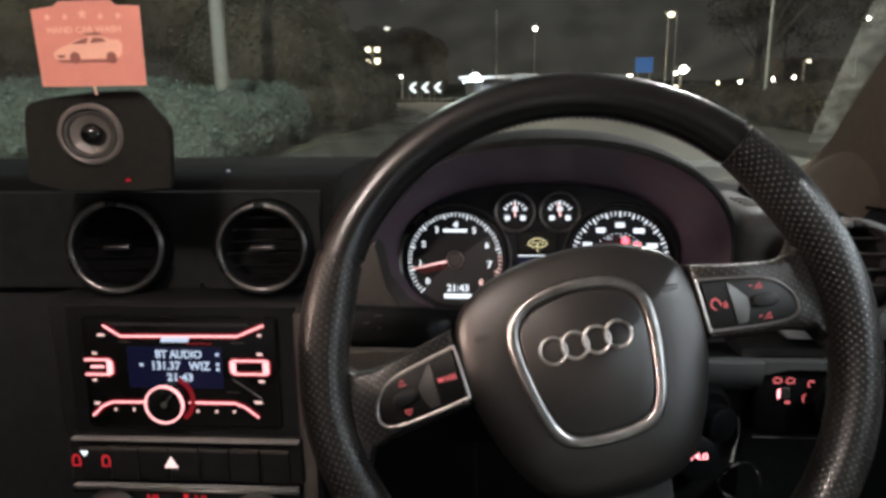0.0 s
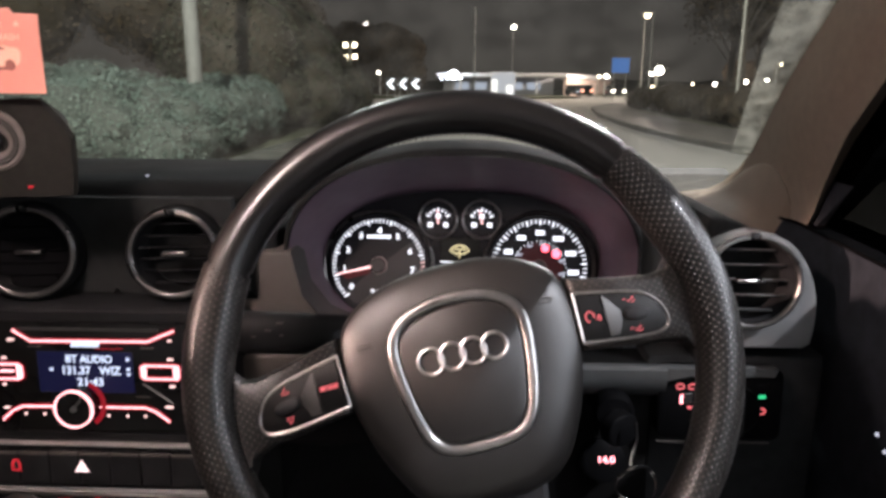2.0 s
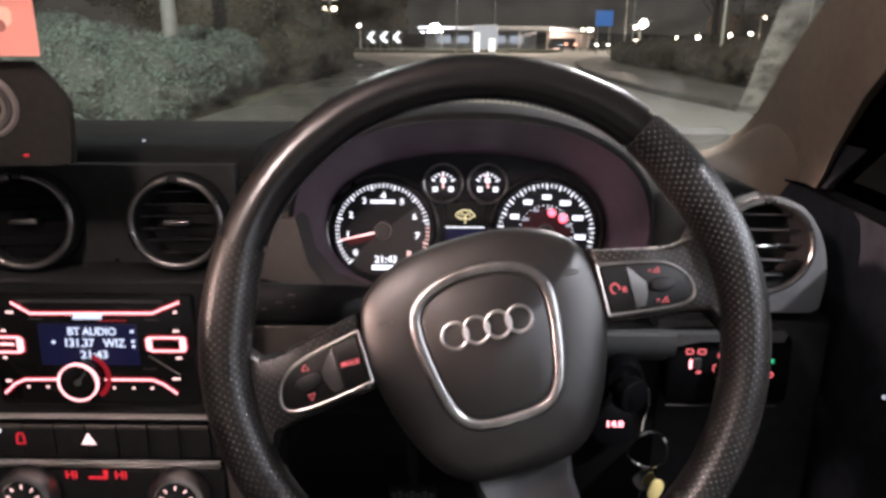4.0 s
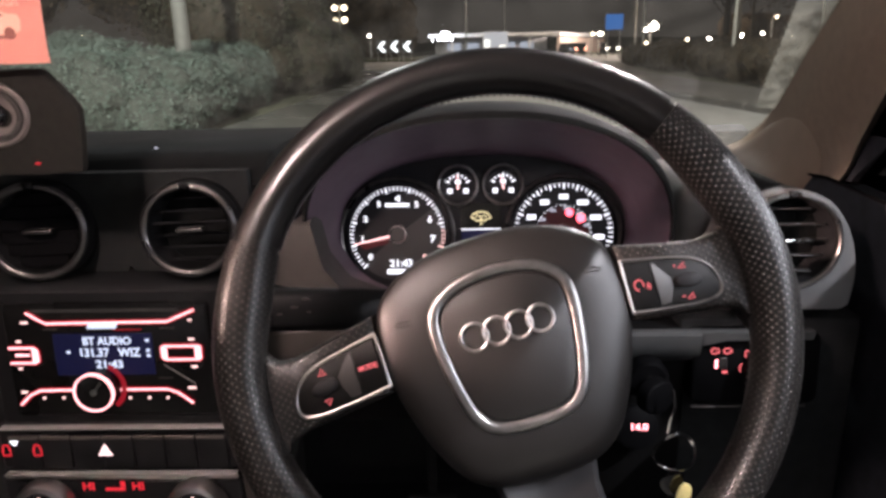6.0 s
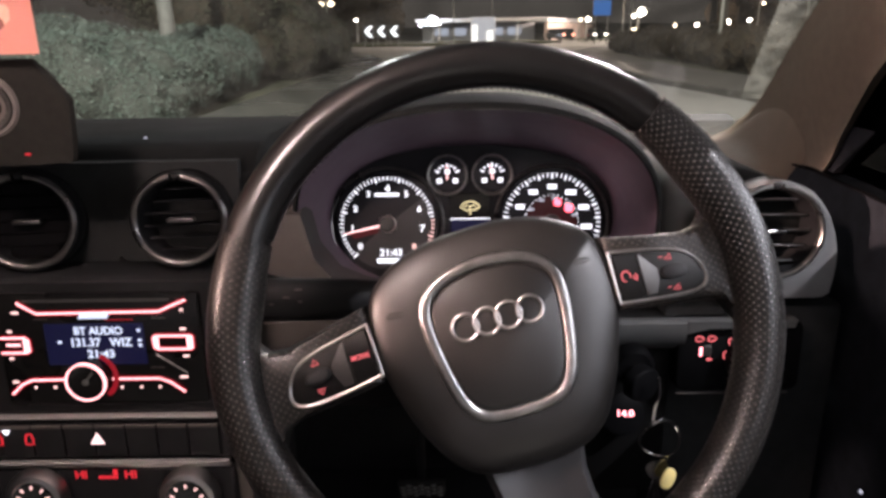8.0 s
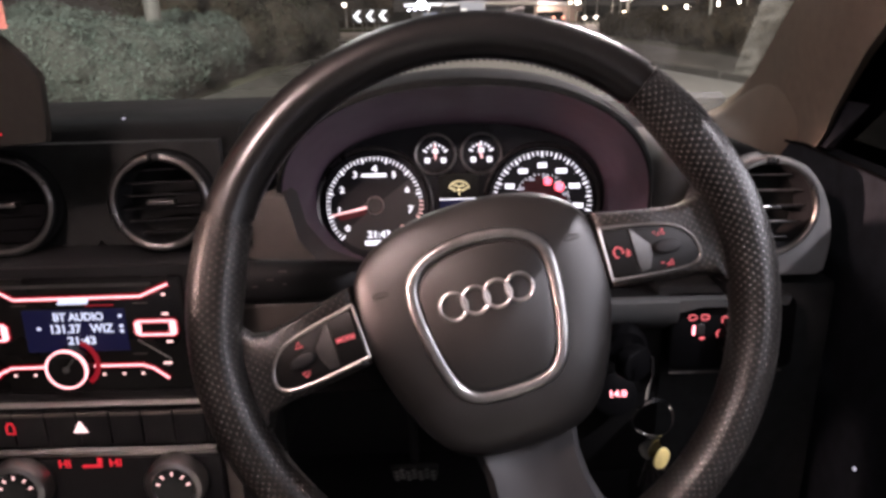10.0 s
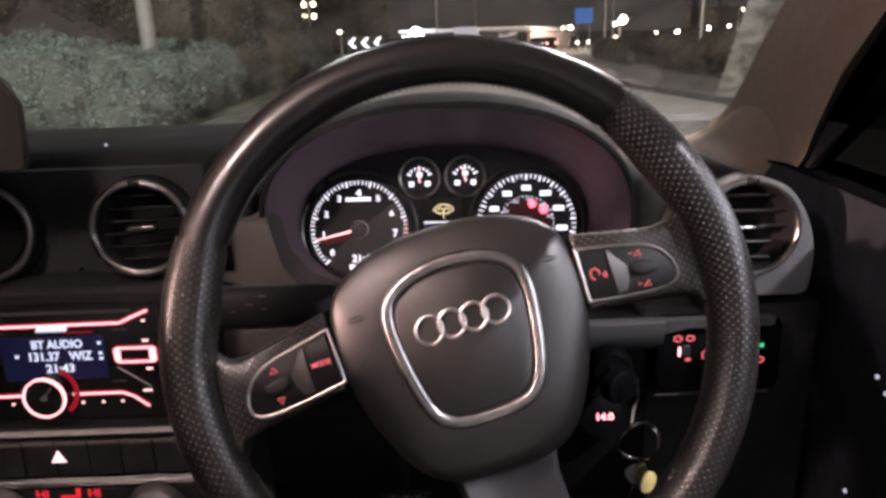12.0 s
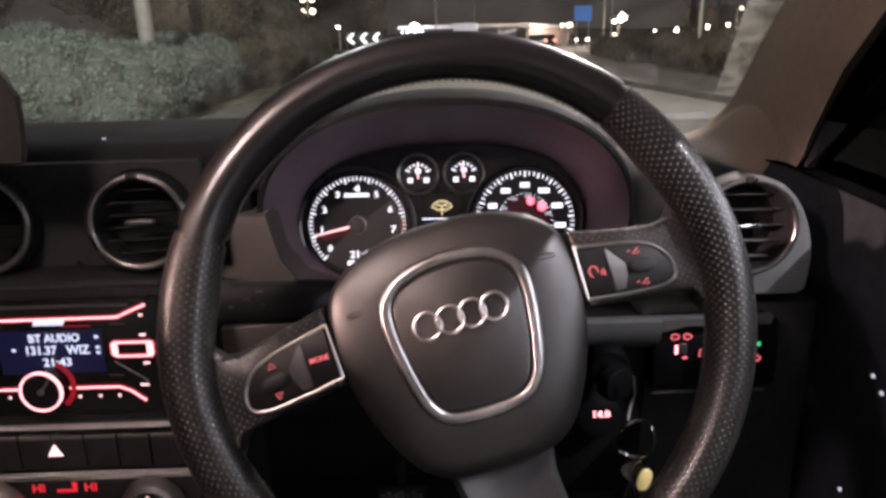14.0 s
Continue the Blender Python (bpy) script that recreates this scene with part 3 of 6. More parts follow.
shrub("far_trees", fb, 14000, 0.25, M_LEAFDARK, "low brown thicket beyond the far hedge", "trees", 16)
rb = row_blobs(8, 7.9, 14.0, 9.6, 40.0, 30, 0.62, 0.55, 0.25) + row_blobs(9, 9.6, 40.0, 15.5, 58.0, 20, 0.6, 0.5, 0.25) + row_blobs(10, 8.9, 15.0, 11.5, 40.0, 24, 0.7, 0.55, 0.3)
shrub("far_hedge", rb, 30000, 0.06, M_LEAFDARK, "low dark hedge along the far footpath", "hedge", 13)


def tree(x, y, h, crown, seed):
    rng = random.Random(seed)
    holder = empty("tree", pose(x, y, 0), "dark bare-limbed tree with a thin crown at night", "tree", "trees by the road")
    bm = bmesh.new()
    top = (rng.uniform(-0.3, 0.3), rng.uniform(-0.3, 0.3), h * 0.62)
    n = 7
    rings = []
    for i in range(n):
        k = i / (n - 1)
        c = Vector((top[0] * k, top[1] * k, top[2] * k))
        r = 0.16 * (1 - 0.6 * k) + 0.05 * (i == 0)
        rings.append([bm.verts.new(c + Vector((r * math.cos(a * math.pi / 4), r * math.sin(a * math.pi / 4), 0))) for a in range(8)])
    for a, b in zip(rings, rings[1:]):
        for k in range(8):
            bm.faces.new((a[k], a[(k + 1) % 8], b[(k + 1) % 8], b[k]))
    trunk = part("trunk", bm, M_BARK, holder)
    bm = bmesh.new()
    blobs = []
    for i in range(11):
        a = rng.uniform(0, 6.28)
        z0 = h * rng.uniform(0.3, 0.6)
        d = crown * rng.uniform(0.5, 1.0)
        e = (d * math.cos(a), d * math.sin(a), z0 + h * rng.uniform(0.15, 0.36))
        k = z0 / (h * 0.62)
        sweep([(top[0] * k, top[1] * k, z0), (e[0] * 0.5, e[1] * 0.5, (z0 + e[2]) / 2 + 0.15), e], 0.035, None, 5, False, bm)
        blobs.append((*e, crown * rng.uniform(0.28, 0.5), rng.uniform(0.6, 0.9)))
    part("limbs", bm, M_BARK, holder)
    v, f = leaves(3800, clumps(blobs, 2.5), 0.10, seed, 2.0)
    ob = new("crown", leaf_mesh("crown", v, f, M_LEAFDARK))
    ob.parent = holder


for i, (x, y, h, c) in enumerate([(11.5, 30, 7.5, 2.4), (14.0, 38, 8, 2.6), (17.0, 47, 8.5, 2.8), (21, 36, 8, 2.8), (22.5, 56, 9, 3.2), (28, 50, 9, 3.2), (-14, 42, 9, 3.4), (-19, 50, 10, 3.6), (-10.5, 36, 8, 2.8), (-24, 40, 9, 3.4), (33, 62, 10, 3.6)]):
    tree(x, y, h, c, 40 + i)


# ---- outdoors: posts, lamps, signs, buildings ----
def post(name, x, y, h, r, label, category="post", group="", material=M_GALV):
    bm = lathe([(0, 0), (r * 1.35, 0), (r * 1.35, 0.9), (r * 1.05, 1.0), (r, 1.05), (r * 0.72, h), (0, h)], 14)
    ob = part(name, bm, material)
    ob.matrix_world = pose(x, y, 0)
    return tagged(ob, label, category, group)


post("lamp_column", -4.55, 11.75, 8.0, 0.125, "dull grey painted lamp column rising behind the hedge", "lamp post", "", M_COLUMN)
post("sign_pole", 0.55, 60.0, 7.5, 0.07, "thin grey steel pole on the traffic island", "post")
post("roadside_pole", 8.3, 22.0, 7.0, 0.05, "thin grey steel pole beside the far hedge", "post")
post("roadside_pole", 13.2, 52.0, 6.2, 0.05, "thin grey steel pole beside the far hedge", "post")
post("roadside_pole", -9.2, 24.0, 7.5, 0.06, "thin grey steel pole among the shrubs", "post")


def street_lamp(x, y, h, size, glowing, reach=0.9):
    holder = empty("street_lamp", pose(x, y, 0), "tall steel street lamp with a glowing lantern", "street lamp", "street lamps")
    part("pole", lathe([(0, 0), (0.11, 0), (0.10, 1.2), (0.07, 1.25), (0.05, h + 0.12), (0, h + 0.12)], 10), M_GALV, holder)
    part("arm", sweep([(0, 0, h), (0, -reach * 0.5, h + 0.15), (0, -reach, h + 0.16)], 0.04, None, 6), M_GALV, holder)
    bm = box(bmesh.new(), (0, -reach, h + 0.16), (size * 1.1, size * 1.8, 0.14), 0.03, 1)
    lantern = part("lantern", bm, M_GALV, holder)
    bm = bmesh.new()
    bmesh.ops.create_uvsphere(bm, u_segments=12, v_segments=8, radius=size * 0.4, matrix=pose(0, -reach, h) @ Matrix.Diagonal((1, 1, 0.9, 1)))
    part("bulb", bm, glowing, lantern)


# the low bulb of size 1.05 is enlarged to take in its glare
for x, y, h, s, g in [(-21.8, 70, 7.9, 0.55, E_LAMP), (-17.0, 120, 11.1, 1.0, E_LAMP), (7.5, 120, 10.8, 1.1, E_LAMP), (17.0, 70, 7.8, 0.75, E_LAMPY), (21.9, 60, 5.6, 0.45, E_LAMP), (22.3, 45, 4.9, 0.32, E_LAMP),
                      (30.0, 70, 3.3, 0.32, E_LAMPY), (21.0, 40, 2.15, 0.35, E_LAMP), (-11.2, 90, 2.85, 0.55, E_LAMP), (18.5, 70, 2.75, 1.05, E_LAMP), (18.0, 71, 2.45, 0.6, E_LAMP), (18.9, 72, 2.5, 0.5, E_LAMP), (-20.8, 40, 2.2, 0.25, E_LAMPY), (15.4, 80, 2.35, 0.7, E_LAMP), (14.6, 80, 2.3, 0.45, E_LAMPY)]:
    street_lamp(x, y, h, s, g)


def low_lamp(x, y, z, s, g):
    holder = empty("path_lamp", pose(x, y, 0), "short post lamp with a small round glowing head", "lamp", "path lamps")
    part("pole", lathe([(0, 0), (0.05, 0), (0.04, z), (0, z)], 8), M_GALV, holder)
    bm = bmesh.new()
    bmesh.ops.create_uvsphere(bm, u_segments=12, v_segments=8, radius=s * 0.42, matrix=pose(0, 0, z))
    part("globe", bm, g, holder)


for x, y, z, s, g in [(20.5, 70, 1.0, 0.7, E_LAMP), (23.2, 80, 1.2, 0.55, E_LAMP), (25.2, 80, 1.5, 0.35, E_LAMPY), (25.9, 75, 1.48, 0.5, E_LAMP), (29.5, 80, 1.5, 0.35, E_LAMPY), (27.1, 70, 1.7, 0.55, E_LAMP), (25.0, 60, 1.75, 0.3, E_LAMP), (32.0, 70, 1.4, 0.4, E_LAMPY), (20.7, 80, 1.1, 0.5, E_LAMPY)]:
    low_lamp(x, y, z, s, g)


def cluster_lamp():
    holder = empty("four_headed_lamp", pose(-7.45, 45, 0), "post with four small glowing globe lamps", "street lamp")
    part("pole", lathe([(0, 0), (0.06, 0), (0.04, 3.9), (0, 3.9)], 10), M_GALV, holder)
    for dx in (-0.29, 0.29):
        for z in (2.98, 3.68):
            bm = sweep([(0, 0, z - 0.15), (dx * 0.7, 0, z - 0.2), (dx, 0, z - 0.1)], 0.02, None, 6)
            arm = part("bracket", bm, M_GALV, holder)
            bm = bmesh.new()
            bmesh.ops.create_uvsphere(bm, u_segments=10, v_segments=8, radius=0.15, matrix=pose(dx, 0, z))
            part("globe", bm, E_LAMPY, arm)


cluster_lamp()


def flood_mast():
    holder = empty("flood_light", pose(-1.8, 90, 0), "low mast with a dazzling white flood light", "flood light")
    part("mast", lathe([(0, 0), (0.09, 0), (0.06, 2.7), (0, 2.7)], 10), M_GALV, holder)
    # first lens is oversized: the flood's glare is built into its shape
    for dx, dz, r in ((0.0, 2.60, 0.62), (-0.85, 2.15, 0.14), (0.82, 2.2, 0.15), (-1.55, 2.05, 0.11)):
        head = part("head", box(bmesh.new(), (dx, 0.18, dz), (r * 1.7, 0.2, r * 1.4), 0.04, 1), M_GALV, holder)
        bm = bmesh.new()
        bmesh.ops.create_uvsphere(bm, u_segments=14, v_segments=8, radius=r, matrix=pose(dx, 0, dz) @ Matrix.Diagonal((1, 0.4, 0.85, 1)))
        part("lens", bm, E_LAMPW, head)


flood_mast()


def chevron(x):
    holder = empty("chevron_sign", pose(x, 62, 0), "black chevron board with a bright white arrow on short posts", "road sign", "chevron boards")
    part("board", box(bmesh.new(), (0, 0.03, 1.36), (0.98, 0.04, 1.1), 0.02, 1), M_CHEVBLK, holder)
    for dx in (-0.35, 0.35):
        part("leg", lathe([(0, 0), (0.03, 0), (0.03, 1.0), (0, 1.0)], 8, pose(dx, 0.08, 0)), M_GALV, holder)
    s = [(-0.36, 0.0), (0.05, 0.43), (0.34, 0.43), (-0.05, 0.0), (0.34, -0.43), (0.05, -0.43)]
    part("arrow", slab(s, 0, 0.012, 0, pose(0, 0.004, 1.36, 90, 0, 0)), E_CHEV, holder, "", False)


for x in (-6.75, -5.65, -4.55):
    chevron(x)


def bollard(x, y, top, w):
    holder = empty("traffic_bollard", pose(x, y, 0), "glowing white plastic bollard on the traffic island", "bollard", "island bollards")
    part("base", box(bmesh.new(), (0, 0, 0.16), (0.55, 0.4, 0.12), 0.02, 1), M_CHEVBLK, holder)
    part("shell", slab(rounded([(-w, -0.14), (w, -0.14), (w, 0.14), (-w, 0.14)], 2), 0.22, top, 0.08), E_BOLLARD, holder)


bollard(2.20, 58.0, 1.75, 0.25)
bollard(3.55, 60.0, 1.30, 0.28)
isl = [(1.2, 55.5), (2.4, 54.6), (4.6, 57.5), (5.2, 61.5), (2.2, 62.0), (0.2, 61.0), (-0.3, 59.0)]
sheet("traffic_island", rounded(isl, 2), 0.10, M_KERB, "low paved traffic island with kerb edge", "island", 0.10)
sheet("roundabout_island", [(-1 + 13 * math.cos(a * math.pi / 16), 76 + 11 * math.sin(a * math.pi / 16)) for a in range(32)], 0.22, M_GRASS, "raised grass centre of the roundabout", "island", 0.22)


def blue_sign():
    holder = empty("direction_sign", pose(12.8, 60, 0), "blue direction sign on two grey posts", "road sign")
    for dx in (-0.5, 0.5):
        part("post", lathe([(0, 0), (0.045, 0), (0.045, 2.4), (0, 2.4)], 8, pose(dx, 0.1, 0)), M_GALV, holder)
    part("back", box(bmesh.new(), (0, 0.04, 2.92), (1.5, 0.05, 1.28), 0.02, 1), M_SIGNBACK, holder)
    part("face", box(bmesh.new(), (0, 0.0, 2.92), (1.42, 0.02, 1.2), 0.0, 1), M_SIGNBLUE, holder)


blue_sign()


def station():
    holder = empty("filling_station", pose(0, 0, 0), "low roadside building with a flat pale canopy at night", "building")
    part("canopy", box(bmesh.new(), (4.15, 97, 2.62), (16.3, 12, 0.42), 0.05, 1), M_ROOFEDGE, holder)
    for x in (-1, 4, 9):
        part("column", box(bmesh.new(), (x, 92.5, 1.2), (0.3, 0.3, 2.4), 0.02, 1), M_ROOFEDGE, holder)
    part("shop_wall", box(bmesh.new(), (4.5, 103.5, 1.2), (16.0, 0.4, 2.4), 0, 1), M_SHOP, holder)
    for i in range(5):
        part("window", box(bmesh.new(), (-0.8 + i * 2.6, 103.2, 1.25), (1.9, 0.1, 1.0), 0.01, 1), E_SHOP, holder)
    turn = pose(18.5, 108.2, 0, 0, 0, 69.5)
    part("side_wall", box(bmesh.new(), (0.0, -0.2, 1.1), (35.0, 0.4, 2.2), 0.03, 1, turn), M_WALL, holder)
    part("fascia", box(bmesh.new(), (0.0, 0.1, 2.55), (36.2, 1.2, 0.5), 0.03, 1, turn), M_ROOFEDGE, holder)
    for i in range(5):
        part("wall_joint", box(bmesh.new(), (-14 + i * 7, -0.4, 1.1), (0.12, 0.03, 2.1), 0.0, 1, turn), M_SIGNBACK, holder)
    t = empty("totem_sign", pose(3.75, 75, 0), "white internally lit price totem of the filling station", "sign")
    part("case", box(bmesh.new(), (0, 0.16, 1.35), (2.6, 0.3, 2.6), 0.04, 1), M_ROOFEDGE, t)
    part("face", box(bmesh.new(), (0, 0.0, 1.45), (2.52, 0.03, 2.34), 0.01, 1), E_TOTEM, t)


station()
lamp("canopy_light", "POINT", 1000, (0.85, 0.92, 1.0), pose(-2.0, 89.0, 3.6), 0.5)
lamp("forecourt_light", "POINT", 22000, (1.0, 0.82, 0.68), pose(24.0, 92.0, 5.5), 0.5)
lamp("roundabout_light", "POINT", 11000, (1.0, 0.80, 0.58), pose(5.0, 66.0, 9.5), 0.4)


def far_car(x, y, turn):
    holder = empty("parked_car", pose(x, y, 0, 0, 0, turn), "distant dark car with its lamps on", "car", "cars by the roundabout")
    body = [(-0.85, 0.25), (-0.88, 0.7), (-0.8, 0.9), (-0.62, 1.42), (0.62, 1.42), (0.8, 0.9), (0.88, 0.7), (0.85, 0.25)]
    part("body", slab(body, -2.0, 2.0, 0.12, pose(0, 0, 0, 90, 0, 0)), M_GLOSSBLK, holder)
    for dx in (-0.62, 0.62):
        bm = bmesh.new()
        bmesh.ops.create_uvsphere(bm, u_segments=10, v_segments=6, radius=0.17, matrix=pose(dx, -2.0, 0.72))
        part("headlight", bm, E_CARW if turn == 0 else E_CARR, holder)
        for yy in (-1.25, 1.3):
            w = part("wheel", lathe([(0, -0.1), (0.3, -0.1), (0.31, 0.1), (0, 0.1)], 14, pose(dx * 1.2, yy, 0.31, 0, 90, 0)), M_RUBBER, holder)


far_car(16.6, 80, 0)
far_car(13.5, 86, 20)
bm = bmesh.new()
N = 120
low, high = [], []
for i in range(N + 1):
    a = math.pi * (0.05 + 0.9 * i / N)
    hgt = 3.5 + 1.5 * noise.noise(Vector((i * 0.22, 0, 0))) + 1.0 * noise.noise(Vector((i * 0.9, 3, 0)))
    low.append(bm.verts.new((260 * math.cos(a), 260 * math.sin(a), -1)))
    high.append(bm.verts.new((262 * math.cos(a), 262 * math.sin(a), hgt)))
for i in range(N):
    bm.faces.new((low[i], low[i + 1], high[i + 1], high[i]))
tagged(part("backdrop", bm, M_HORIZON), "dark far tree line against the night sky", "woods", "", "structure")


# ---- car cabin: shell ----
def plate(name, pts, thick, material, label, category, smooth=False):
    """A flat polygon in space with thickness along its normal."""
    bm = bmesh.new()
    P = [Vector(p) for p in pts]
    nrm = (P[1] - P[0]).cross(P[2] - P[0]).normalized() * thick
    a = [bm.verts.new(p) for p in P]
    b = [bm.verts.new(p + nrm) for p in P]
    bm.faces.new(a)
    bm.faces.new(b[::-1])
    for i in range(len(P)):
        j = (i + 1) % len(P)
        bm.faces.new((a[i], b[i], b[j], a[j]))
    return tagged(part(name, bm, material, None, "", smooth), label, category, "", "structure")


XL, XR = -1.09, 0.375
plate("roof_lining", [(XL, -1.5, 1.46), (XL, 0.30, 1.47), (XR - 0.07, 0.30, 1.47), (XR - 0.07, -1.5, 1.46)], 0.03, M_HEADLINER, "pale fabric roof lining", "roof")
# out of view; stops the offside light leaking in over the pillar
plate("header_shade_plate", [(XL + 0.1, 0.30, 1.468), (XL + 0.07, 0.56, 1.306), (0.328, 0.56, 1.306), (0.305, 0.30, 1.468)], 0.015, M_HEADLINER, "unseen fabric header, lengthened to keep the offside light off the instruments", "roof")
plate("roof_rail", [(XR - 0.07, -1.5, 1.455), (XR - 0.07, 0.32, 1.455), (XR + 0.02, 0.30, 1.38), (XR + 0.02, -1.5, 1.38)], 0.03, M_HEADLINER, "fabric roof rail trim", "roof rail")
plate("roof_panel", [(XL - 0.03, -1.6, 1.515), (XL - 0.03, 0.33, 1.515), (XR - 0.04, 0.33, 1.515), (XR - 0.04, -1.6, 1.515)], 0.012, M_GLOSSBLK, "glossy black painted car roof panel", "roof")
plate("cabin_floor", [(XL, -1.6, 0.25), (0.45, -1.6, 0.25), (0.45, 1.4, 0.25), (XL, 1.4, 0.25)], -0.03, M_CARPET, "black carpeted car floor", "floor")
plate("bulkhead", [(XL, 1.38, 0.25), (0.45, 1.38, 0.25), (0.45, 1.2, 1.02), (XL, 1.2, 1.02)], 0.03, M_CARPET, "black footwell bulkhead", "bulkhead")
plate("passenger_door", [(XL, -0.35, 0.25), (XL, 1.25, 0.25), (XL, 1.1, 1.02), (XL, -0.35, 0.97)], 0.05, M_SOFT, "black passenger door lining", "door")
plate("rear_side_panel", [(XL, -1.6, 0.25), (XL, -0.35, 0.25), (XL, -0.35, 0.97), (XL, -1.6, 0.99)], 0.05, M_SOFT, "black rear side lining", "side panel")
plate("rear_panel", [(XL, -1.6, 0.25), (XL, -1.6, 1.0), (0.45, -1.6, 1.0), (0.45, -1.6, 0.25)], 0.05, M_SOFT, "black rear seat back", "rear panel")
# unseen plates round this window trim the warm side light to the wheel
plate("passenger_centre_pillar", [(XL, -0.60, 0.95), (XL, -0.155, 0.95), (XL, -0.155, 1.47), (XL, -0.60, 1.47)], 0.012, M_PILLAR, "passenger side door pillar, unseen and widened to cut the side light", "pillar")
plate("passenger_beam_plate", [(XL, -0.01, 0.95), (XL, 0.30, 0.95), (XL, 0.30, 1.47), (XL, -0.01, 1.47)], 0.012, M_PILLAR, "unseen plate cutting the side light ahead of the wheel", "pillar")
plate("passenger_beam_sill", [(XL, -0.35, 0.95), (XL, 1.1, 0.95), (XL, 1.1, 1.222), (XL, -0.35, 1.222)], 0.016, M_SOFT, "unseen sill raised to cut the side light low down", "door sill")
plate("passenger_beam_head", [(XL, -1.5, 1.355), (XL, 0.43, 1.355), (XL, 0.30, 1.47), (XL, -1.5, 1.47)], 0.02, M_HEADLINER, "unseen rail lowered to cut the side light high up", "roof rail")
plate("driver_centre_pillar", [(0.40, -0.45, 0.9), (0.40, -0.25, 0.9), (0.33, -0.25, 1.46), (0.33, -0.45, 1.46)], -0.05, M_PILLAR, "fabric door pillar on the driver side", "pillar")
plate("windscreen", [(XL, 1.10, 0.985), (0.43, 1.10, 0.985), (0.335, 0.30, 1.475), (XL + 0.1, 0.30, 1.475)], 0.005, M_GLASS, "clear raked windscreen with a thin film of dust", "windscreen")
plate("misted_screen_edge", [(0.3660, 0.956, 1.0680), (0.3985, 0.956, 1.0680), (0.3785, 0.760, 1.1880), (0.3575, 0.560, 1.3105), (0.2700, 0.560, 1.3105), (0.3150, 0.760, 1.1880)], 0.001, M_FROST, "misted, dirty strip at the windscreen's edge", "mist")

edge = sweep([(0.290, 1.070, 1.0045), (0.318, 1.064, 1.0095), (0.341, 1.056, 1.0125), (0.371, 1.045, 1.0195), (0.392, 1.030, 1.0285), (0.400, 1.016, 1.0365)], 0.0011, 0.0011, 6)
tagged(part("trim", edge, M_RUBBER), "thin dark rubber edge at the windscreen's foot", "trim", "", "structure")


def door():
    holder = empty("driver_door", Matrix(), "black driver's door lining with armrest and dark window", "door", "", "structure")
    prof = [(1.25, 0.30), (1.0, 0.99), (0.80, 1.005), (0.3, 0.985), (-0.4, 0.98), (-0.4, 0.30)]
    bm = slab(prof, 0.0, 0.06, 0.008, Matrix(((0, 0, 1, 0.385), (1, 0, 0, 0), (0, 1, 0, 0), (0, 0, 0, 1))))
    part("lining", bm, M_DOORBLK, holder)
    # strip added over the lit door top, its shade put into a near-black colour
    sill_pts = [(0.84, 1.0025), (0.80, 1.0055), (0.3, 0.9855), (-0.4, 0.9805), (-0.4, 0.9850), (0.3, 0.9900), (0.80, 1.0085), (0.84, 1.0055)]
    part("sill_dark_strip", slab(sill_pts, 0.0, 0.060, 0.0, Matrix(((0, 0, 1, 0.384), (1, 0, 0, 0), (0, 1, 0, 0), (0, 0, 0, 1)))), M_SILLDARK, holder, "black strip laid on the door top to keep it dark")
    bm = box(bmesh.new(), (0.365, 0.25, 0.72), (0.06, 0.6, 0.07), 0.02, 2)
    part("armrest", bm, M_DOORBLK, holder)
    bm = slab([(0.98, 0.985), (0.80, 0.995), (0.62, 1.18), (0.68, 1.22)], 0.0, 0.02, 0.004, Matrix(((0, 0, 1, 0.400), (1, 0, 0, 0), (0, 1, 0, 0), (0, 0, 0, 1))))
    part("mirror_corner", bm, M_DOORBLK, holder)
    # upper end built up out of view so the rim's top stays shaded
    fr = [(0.30, 1.52), (0.47, 1.36), (0.68, 1.135), (0.84, 1.0), (0.80, 0.985), (0.68, 1.085), (0.47, 1.262), (0.345, 1.364), (0.29, 1.385)]
    part("window_frame", slab(fr, 0.0, 0.02, 0.002, Matrix(((0, 0, 1, 0.394), (1, 0, 0, 0), (0, 1, 0, 0), (0, 0, 0, 1)))), M_DOORBLK, holder, "black window frame, its top raised to shade the wheel rim")
    bm = box(bmesh.new(), (0.367, 0.42, 0.84), (0.02, 0.11, 0.03), 0.008, 2)
    h = part("handle", bm, M_SATINCH, holder)
    for y, z in ((0.606, 0.856), (0.592, 0.847), (0.624, 0.728)):
        part("switch_light", box(bmesh.new(), (0.3840, y, z), (0.002, 0.003, 0.003), 0, 1), E_DIM, holder)
    bm = bmesh.new()
    a = [bm.verts.new(p) for p in ((0.41, 1.04, 0.96), (0.41, -0.30, 0.97), (0.335, -0.30, 1.42), (0.335, 0.40, 1.42))]
    bm.faces.new(a)
    part("window_glass", bm, M_SIDEGLASS, holder).visible_shadow = False


door()
# console and glowing lens added around the roof fill, never in view
con = empty("roof_fill_console", pose(-0.26, 0.13, 1.462), "unseen roof console added to carry the warm fill light's lens", "roof console", "", "structure")
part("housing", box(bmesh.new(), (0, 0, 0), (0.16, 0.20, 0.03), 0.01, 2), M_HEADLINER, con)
part("lens", box(bmesh.new(), (-0.02, 0, -0.018), (0.06, 0.05, 0.006), 0.002, 1), glow("fill_lens", (1.0, 0.8, 0.62), 6.0), con)


